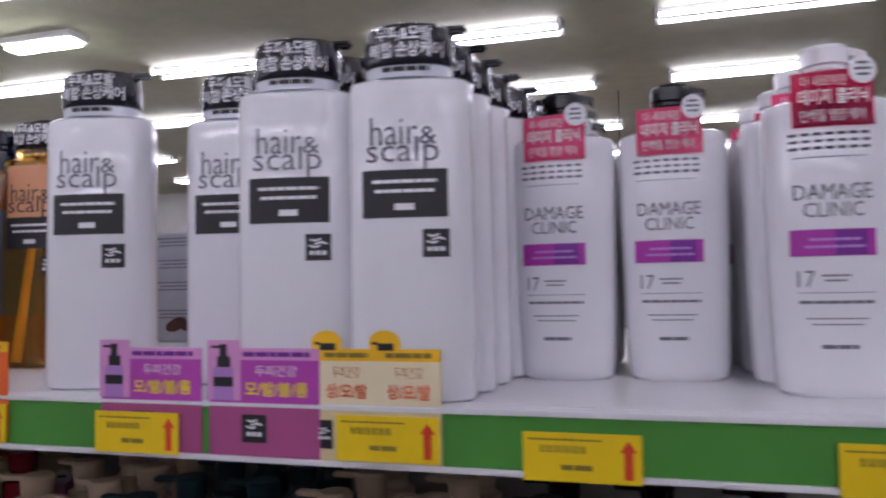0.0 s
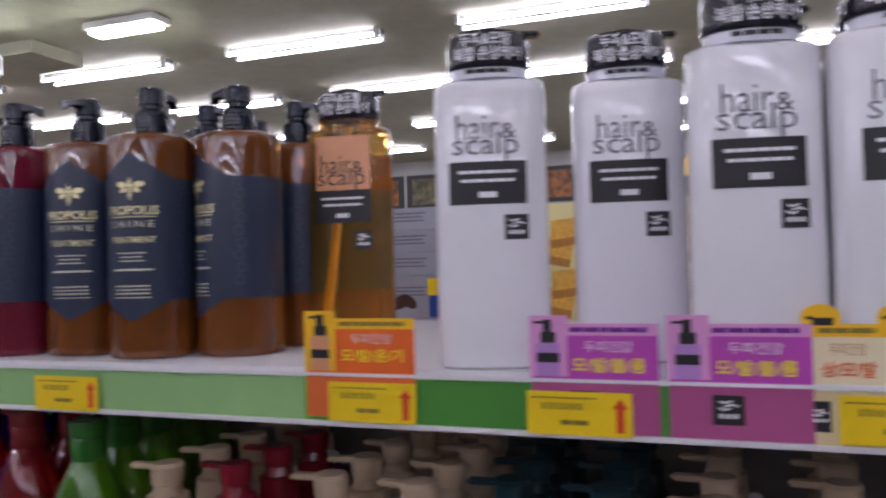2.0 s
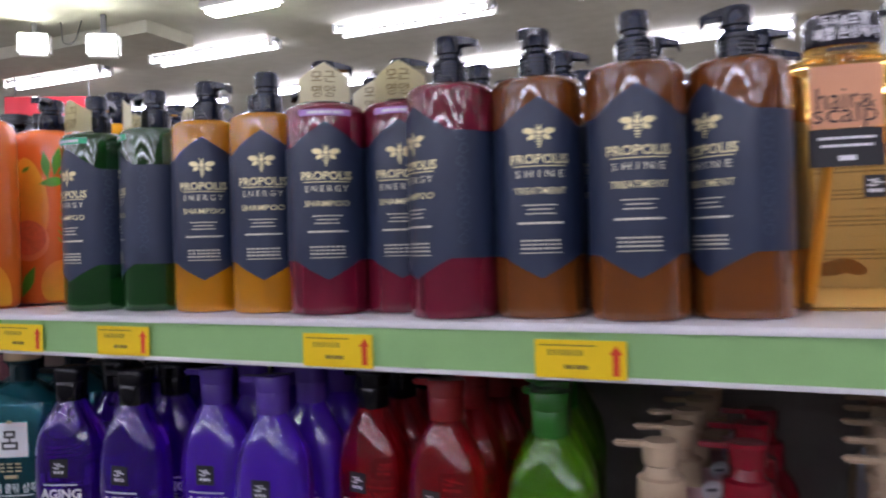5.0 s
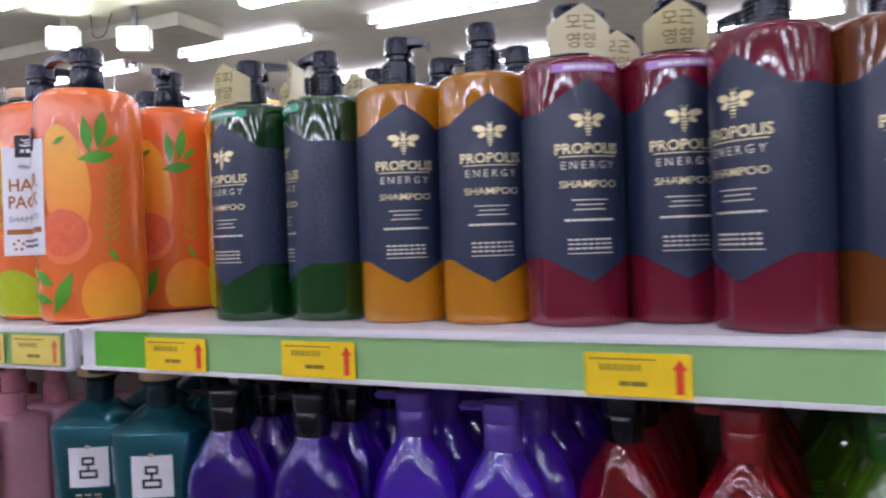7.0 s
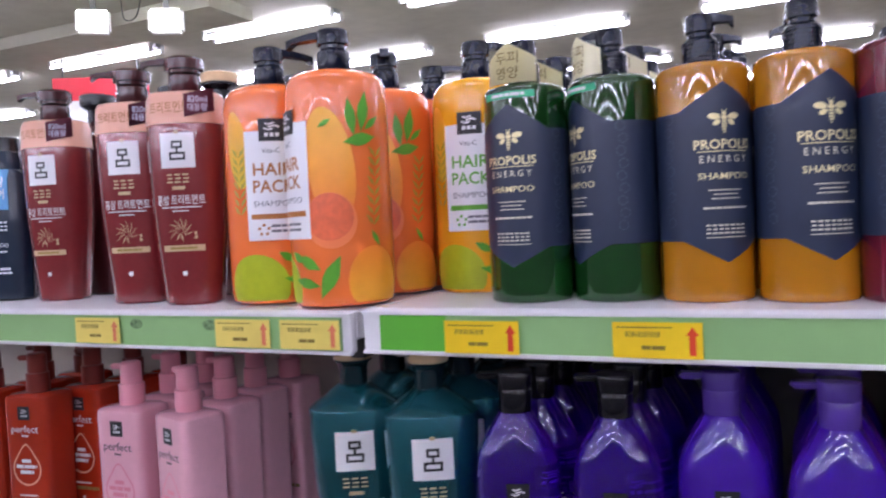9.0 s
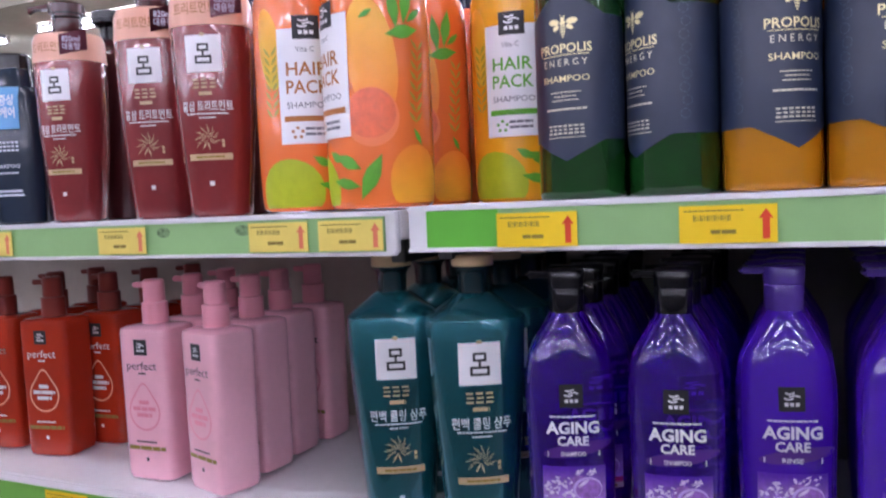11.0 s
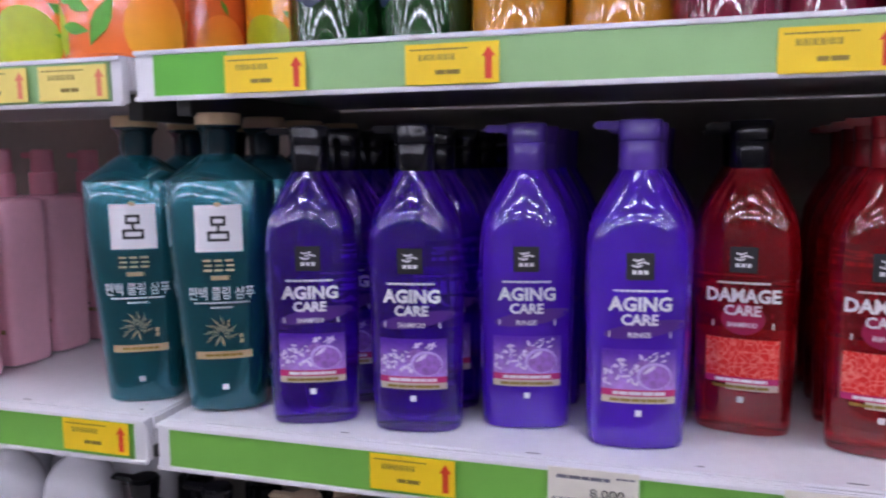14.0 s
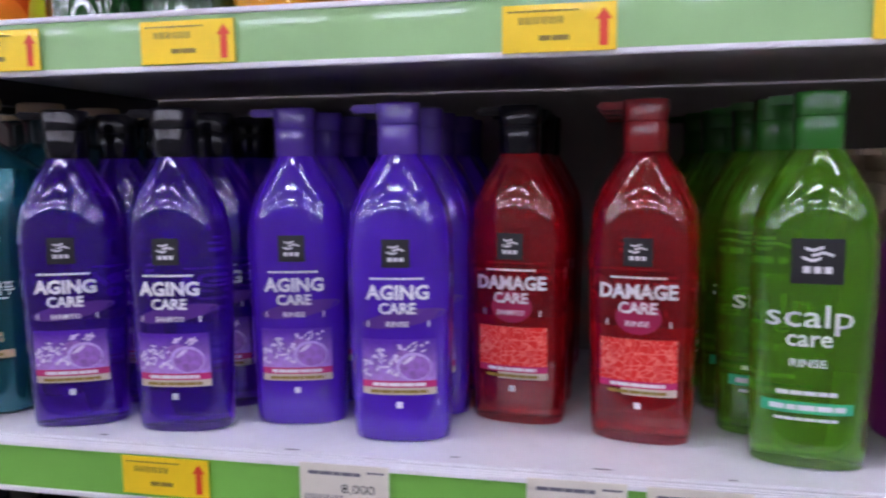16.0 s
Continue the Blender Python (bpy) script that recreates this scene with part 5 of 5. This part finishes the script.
        st = part("strip", patch(R, -0.0330, 0.0270, 0.0430, 0.0515, 0.0005, False, 12, 1), M["mint_band"], root, "mint green strip")
        part("strip_print", bars(R, -0.003, 0.0453, [0.050], 0.0040, 0.002, None, 0.0009), M["white_ink"], st)
    return root


LZ = LOW - 0.002
VP = ("print_violet", "print_pale_violet", "swoosh_violet")
RP = ("print_red", "print_pale_red", "swoosh_red")
place(care_bottle("violet", "black", "AGING", "CARE", "SHAMPOO", VP, "clear violet shampoo bottle with black pump cap and white lettering"), rows_back(-1.513, 0.547, LZ, 20, 5, 0.066, 0.003, 0.004) + rows_back(-1.413, 0.551, LZ, 9, 5, 0.066, 0.003, 0.004))
place(care_bottle("violet_milk", "violet_cap", "AGING", "CARE", "RINSE", VP, "pearly violet rinse bottle with violet pump cap"), rows_back(-1.320, 0.585, LZ, 12, 4, 0.066, 0.003, 0.003) + rows_back(-1.222, 0.561, LZ, 8, 5, 0.066, 0.003, 0.003))
place(care_bottle("ruby", "black", "DAMAGE", "CARE", "SHAMPOO", RP, "clear ruby red shampoo bottle with black pump cap"), rows_back(-1.131, 0.620, LZ, -9, 4, 0.064, 0.003, 0.003))
place(care_bottle("ruby", "ruby_cap", "DAMAGE", "CARE", "RINSE", RP, "ruby red rinse bottle with red pump cap"), rows_back(-1.029, 0.590, LZ, -10, 4, 0.066, 0.003, 0.003))
place(care_bottle("lime", "lime_cap", "scalp", "care", "RINSE", None, "lime green scalp rinse bottle with green cap", 150), rows_back(-0.911, 0.560, LZ, -7, 5, 0.063, 0.003, -0.012))


def cypress_bottle():
    """A teal bottle with facetted shoulders and a gold disc lid."""
    root = thing("shampoo_bottle", "teal pearly shampoo bottle with gold lid and white emblem label", "bottle", "teal bottles")
    R = [(0, 0.0340, 0.0250, 2.6), (0.003, 0.0370, 0.0280, 2.6), (0.02, 0.0385, 0.0295, 2.6), (0.15, 0.0490, 0.0360, 2.6), (0.2200, 0.0515, 0.0375, 2.6), (0.2212, 0.0510, 0.0370, 2.6), (0.2450, 0.0190, 0.0185, 2.1), (0.2460, 0.0165, 0.0165, 2)]
    part("body", loft(R, 48), M["teal"], root)
    part("neck", loft([(0.2440, 0.0160, 0.0160, 2), (0.2480, 0.0155, 0.0155, 2), (0.2640, 0.0162, 0.0162, 2), (0.2690, 0.0185, 0.0185, 2), (0.2710, 0.0215, 0.0215, 2), (0.2730, 0.0215, 0.0215, 2)], 32), M["teal_dark"], root, "dark glossy neck")
    part("lid", loft([(0.2728, 0.0200, 0.0200, 2), (0.2740, 0.0218, 0.0218, 2), (0.2830, 0.0218, 0.0218, 2), (0.2845, 0.0200, 0.0200, 2)], 32), M["gold_lid"], root, "antique gold disc lid")
    herbal_prints(root, R, 0.1555, "편백 쿨링 샴푸")
    return root


place(cypress_bottle(), rows_back(-1.710, 0.560, LOW, 28, 3, 0.080, 0.003, 0.006) + rows_back(-1.614, 0.558, LOW, 27, 4, 0.080, 0.003, 0.006))


def serum_bottle(body, cap, drop, ink, label):
    """A boxy pump bottle with a printed drop."""
    root = thing("pump_bottle", label, "bottle", "boxy pump bottles on the lower shelf")
    n = 7.0
    R = [(0, 0.0320, 0.0245, 4), (0.003, 0.0360, 0.0285, 6), (0.010, 0.0372, 0.0296, n), (0.014, 0.03723, 0.02963, n), (0.187, 0.03838, 0.03058, n), (0.190, 0.0384, 0.0306, n), (0.1955, 0.0376, 0.0298, n), (0.1985, 0.0335, 0.0260, 5), (0.200, 0.0150, 0.0150, 2)]
    part("body", loft(R, 64), M[body], root)
    cp = part("collar", loft([(0.1995, 0.0150, 0.0150, 2), (0.2005, 0.0164, 0.0164, 2), (0.2270, 0.0164, 0.0164, 2), (0.2280, 0.0130, 0.0130, 2)], 28), M[cap], root)
    part("head", loft([(0.2278, 0.0125, 0.0125, 2), (0.2300, 0.0138, 0.0138, 2), (0.2540, 0.0134, 0.0134, 2), (0.2565, 0.0110, 0.0110, 2)], 28), M[cap], cp)
    bm = box_bm(-0.032, 0.0, -0.0050, 0.0050, 0.2455, 0.2530, 0.0018)
    part("nozzle", bm, M[cap], cp)
    sq = part("emblem", patch(R, -0.0105, 0.0100, 0.1630, 0.1830, 0.0004, False, 4, 1), M["ink"], root, "black emblem square")
    part("emblem_mark", mark(R, 0, 0.1735, 0.0120), M["white_ink"], sq)
    bm = word("perfect", R, 0.0, 0.1445, 0.0470, 0.0105, None, 0.0006)
    bars(R, 0.0, 0.1385, [0.012], 0.0022, 0.002, bm, 0.0006)
    bars(R, 0.0, 0.0505, [0.032], 0.0022, 0.002, bm, 0.0006)
    patch(R, -0.0022, 0.0022, 0.0268, 0.0312, 0.0006, False, 1, 1, bm)
    part("lettering", bm, M[ink], root)
    ring_bm = bmesh.new()
    rows = []
    for k in range(41):
        t = math.pi * 2 * k / 40
        lift = max(0.0, math.sin(t)) ** 8 * 0.0130
        rows.append([ring_bm.verts.new(skin(R, q * math.cos(t), 0.0905 + q * math.sin(t) + lift, 0.0005)) for q in (0.0222, 0.0246)])
    for a, b in zip(rows, rows[1:]):
        ring_bm.faces.new((a[0], b[0], b[1], a[1]))
    d = part("drop_print", ring_bm, M[drop], root, "printed drop outline")
    bm = bars(R, 0.0, 0.1000, [0.016, 0.036, 0.024], 0.0052, 0.0030, None, 0.0008)
    part("drop_lettering", bm, M["rose_ink"] if body == "pink" else M["white_ink"], d)
    part("band", bars(R, 0.0, 0.0410, [0.058], 0.0050, 0.002, None, 0.0006), M["ink_soft"], root)
    return root


pk = serum_bottle("pink", "pink_deep", "rose_ink", "ink", "pink pearly boxy pump bottle with a printed drop")
place(pk, [(-1.954, 0.557, LOW, -17), (-2.063, 0.568, LOW, 3), (-1.958, 0.630, LOW, -6), (-1.963, 0.700, LOW, -3), (-1.956, 0.772, LOW, 0), (-2.064, 0.640, LOW, 2), (-2.066, 0.712, LOW, 0)])
rs = serum_bottle("rust", "rust_cap", "peach_drop", "white_ink", "red-orange boxy pump bottle with copper cap and printed drop")
place(rs, [(-2.285, 0.596, LOW, 10), (-2.250, 0.664, LOW, 4), (-2.235, 0.730, LOW, 2), (-2.205, 0.795, LOW, 2), (-2.395, 0.60, LOW, 12), (-2.37, 0.67, LOW, 5), (-2.36, 0.74, LOW, 0)])


def lotion_bottle(body, cap, card, digits, label):
    """A round-shouldered pump bottle with a neck card."""
    root = thing("pump_bottle", label, "bottle", "pump bottles on the lower shelf")
    R = dense([(0, 0.032, 0.027, 2.3), (0.003, 0.035, 0.030, 2.3), (0.02, 0.036, 0.031, 2.3), (0.125, 0.037, 0.032, 2.3), (0.150, 0.034, 0.030, 2.2), (0.168, 0.026, 0.025, 2.1), (0.176, 0.020, 0.020, 2)])
    part("body", loft(R, 40), M[body], root)
    cp = part("collar", loft([(0.1750, 0.0205, 0.0205, 2), (0.1765, 0.0215, 0.0215, 2), (0.2010, 0.0205, 0.0205, 2), (0.2030, 0.0150, 0.0150, 2), (0.2130, 0.0125, 0.0125, 2)], 32), M[cap], root)
    part("head", loft([(0.2120, 0.0130, 0.0130, 2), (0.2135, 0.0150, 0.0150, 2), (0.2270, 0.0160, 0.0160, 2), (0.2300, 0.0165, 0.0165, 2), (0.2335, 0.0140, 0.0140, 2)], 28), M[cap], cp)
    part("nozzle", box_bm(-0.040, 0.0, -0.0060, 0.0060, 0.2270, 0.2320, 0.0018), M[cap], cp)
    if card:
        Q = [(0, 0.045, 0.0335, 2.6), (0.3, 0.045, 0.0290, 2.6)]
        bm = patch(Q, -0.030, 0.030, 0.130, lambda x: 0.182 + 0.03 * x, 0, False, 10, 3)
        bmesh.ops.solidify(bm, geom=bm.faces[:], thickness=0.0008)
        cd = part("neck_card", bm, M[card], root, "pale neck card with writing")
        if digits:
            part("figures", word(digits, Q, -0.010, 0.152, 0.026, 0.016, None, 0.0012, False, 0.02), M["cyan_ink"], cd)
        else:
            part("writing", word("손상모개선", Q, 0, 0.158, 0.042, 0.0095, None, 0.0012), M["crimson"], cd)
        dot = part("sticker", blob(Q, 0.027, 0.180, 0.0095, 0.0095, 0, 0.0016, False, 16), M["white_ink"], cd, "round white sticker")
        part("sticker_print", bars(Q, 0.027, 0.179, [0.010], 0.003, 0.002, None, 0.0022), M["grey_ink"], dot)
    return root


place(lotion_bottle("magenta", "skin_cream", "pale_pink_card", "", "pump bottle with cream cap and pale pink neck card"), rows_back(-0.814, 0.562, LZ, 6, 5, 0.068, 0.003, 0.004))
place(lotion_bottle("rose_red", "rose_red", "", "", "rose red pump bottle with red cap"), rows_back(-0.745, 0.578, LZ, 0, 3, 0.072, 0.003, 0.004))
place(lotion_bottle("skin_cream", "skin_cream", "pale_blue_card", "90", "cream pump bottle with pale blue neck card"), rows_back(-0.634, 0.566, LZ, 3, 5, 0.066, 0.003, 0.004) + rows_back(-0.545, 0.562, LZ, -3, 4, 0.066, 0.003, 0.004))
place(lotion_bottle("deep_teal", "deep_teal", "", "", "deep teal pump bottle with matching cap"), rows_back(-0.470, 0.590, LZ, 2, 4, 0.072, 0.003, 0.003) + rows_back(-0.386, 0.590, LZ, -2, 4, 0.072, 0.003, 0.003))
place(lotion_bottle("lilac", "skin_cream", "pale_pink_card", "", "lilac pump bottle with cream cap and neck card"), rows_back(-0.300, 0.575, LZ, 2, 4, 0.070, 0.003, 0.003) + rows_back(-0.205, 0.575, LZ, 0, 4, 0.070, 0.003, 0.003))
place(lotion_bottle("deep_teal", "black", "", "", "dark teal pump bottle with black cap"), rows_back(-0.110, 0.590, LZ, 2, 3, 0.072, 0.003, 0.003) + rows_back(-0.020, 0.590, LZ, -2, 3, 0.072, 0.003, 0.003) + rows_back(0.075, 0.59, LZ, 0, 3, 0.072))


# ---- tops of the bottles on the third shelf ----
def round_bottle(body, label):
    root = thing("shampoo_bottle", label, "bottle", "bottles on the third shelf")
    R = dense([(0, 0.036, 0.027, 2.3), (0.003, 0.040, 0.030, 2.3), (0.19, 0.044, 0.032, 2.3), (0.218, 0.040, 0.030, 2.3), (0.236, 0.030, 0.024, 2.2), (0.246, 0.018, 0.016, 2), (0.252, 0.014, 0.014, 2)])
    part("body", loft(R, 40), M[body], root)
    part("lettering", strokes(R, 0, 0.198, 0.050, 0.0085, 7, None, 0.0006), M["grey_ink"], root)
    part("cap", loft([(0.2515, 0.013, 0.013, 2), (0.256, 0.014, 0.014, 2), (0.258, 0.012, 0.012, 2)], 24), M[body], root)
    return root


place(round_bottle("white", "round-shouldered white bottle with dark lettering in shade"), [(-2.26 + 0.088 * k, 0.566 + 0.012 * (k % 2), THIRD, random.uniform(-8, 8)) for k in range(6)] + [(-2.23 + 0.088 * k, 0.650, THIRD, 0) for k in range(6)])
place(lotion_bottle("ryo_navy", "black", "", "", "dark blue pump bottle in shade"), [(-1.735 + 0.09 * k, 0.575, THIRD, 0) for k in range(2)] + [(-1.73 + 0.09 * k, 0.66, THIRD, 0) for k in range(3)])
place(lotion_bottle("skin_cream", "skin_cream", "", "", "cream pump bottle in shade"), [(-1.545, 0.580, THIRD, 0), (-1.54, 0.66, THIRD, 0)])
place(lotion_bottle("lilac", "pale_pink_card", "pale_pink_card", "", "lilac pump bottle with pink card in shade"), [(-1.452 + 0.09 * k, 0.575, THIRD, 0) for k in range(2)])
place(lotion_bottle("ryo_navy", "navy", "", "", "navy pump bottle in shade"), [(-1.26 + 0.09 * k, 0.58 + 0.01 * (k % 2), THIRD, 0) for k in range(8)])


# ---- cartons on the far side of the gondola ----
def carton(w, d, h, kind):
    if kind == "cake":
        root = thing("carton", "pale yellow cake carton with golden cake picture", "carton", "cartons on the far shelf")
        part("box", box_bm(0, w, 0, d, 0, h, 0.0015), M["box_yellow"], root)
        F = [(-1, 100.0, 0.0, 2), (1, 100.0, 0.0, 2)]
        bm = bmesh.new()
        for x0, z0, t in ((0.016, 0.014, -8), (0.052, 0.030, 12)):
            v = []
            for px, pz in ((0, 0), (0.062, -0.004), (0.064, 0.034), (0.008, 0.040)):
                c, s = math.cos(radians(t)), math.sin(radians(t))
                v.append(bm.verts.new((x0 + px * c - pz * s, -0.0006, z0 + px * s + pz * c)))
            bm.faces.new(v)
        part("cake_picture", bm, M["cake"], root)
        bm = bmesh.new()
        for x0, z0, t in ((0.016, 0.014, -8), (0.052, 0.030, 12)):
            c, s = math.cos(radians(t)), math.sin(radians(t))
            v = [bm.verts.new((x0 + px * c - pz * s, -0.0010, z0 + px * s + pz * c)) for px, pz in ((0, 0), (0.062, -0.004), (0.0625, 0.008), (0.0008, 0.012))]
            bm.faces.new(v)
        part("crust_picture", bm, M["cake_dark"], root)
        em = part("emblem", blob(F, w - 0.035, h * 0.55, 0.028, 0.032, 0, 0.0006), M["red"], root, "red round emblem")
        part("emblem_mark", bars(F, w - 0.035, h * 0.66, [0.030, 0.030], 0.010, 0.006, None, 0.0012), M["white_ink"], em)
        part("stalk_picture", blob(F, 0.034, h * 0.80, 0.006, 0.004, 30, 0.0008), M["leaf"], root)
    else:
        root = thing("carton", "grey snack carton with small print", "carton", "cartons on the far shelf")
        part("box", box_bm(0, w, 0, d, 0, h, 0.0015), M["box_grey"], root)
        F = [(-1, 100.0, 0.0, 2), (1, 100.0, 0.0, 2)]
        part("small_print", bars(F, w * 0.45, h * 0.72, [w * 0.7, w * 0.6, w * 0.65], 0.0022, 0.0036, None, 0.0006), M["grey_ink"], root)
        if kind == "choc":
            bm = blob(F, w * 0.40, h * 0.40, 0.020, 0.010, 20, 0.0006)
            blob(F, w * 0.52, h * 0.42, 0.016, 0.009, -35, 0.0008, False, 16, bm)
            part("snack_picture", bm, M["choc"], root)
            part("blue_corner", patch(F, w * 0.82, w * 0.98, h * 0.06, h * 0.55, 0.0006, False, 1, 1), M["blue_ink"], root)
            part("yellow_corner", patch(F, w * 0.80, w * 0.98, h * 0.56, h * 0.94, 0.0006, False, 1, 1), M["tag_yellow"], root)
    return root


YB = 1.040
g1 = carton(0.115, 0.16, 0.0352, "plain")
place(g1, [(-0.691, YB, TOP + 0.0675 + 0.0356 * k, 0) for k in range(3)] + [(-0.809, YB + 0.004, TOP + 0.0675 + 0.0356 * k, 0) for k in range(3)] + [(-0.927, YB, TOP + 0.0675 + 0.0356 * k, 0) for k in range(3)])
g2 = carton(0.115, 0.16, 0.0685, "choc")
place(g2, [(-0.691, YB, TOP - 0.0015, 0), (-0.809, YB + 0.004, TOP - 0.0015, 0), (-0.927, YB, TOP - 0.0015, 0)])
c1 = carton(0.185, 0.16, 0.0735, "cake")
c2 = carton(0.185, 0.16, 0.0965, "cake")
place(c1, [(-0.571, YB, TOP - 0.0015, 0), (-0.383, YB + 0.003, TOP - 0.0015, 0)])
place(c2, [(-0.571, YB, TOP + 0.0725, 0), (-0.383, YB + 0.003, TOP + 0.0725, 0)])
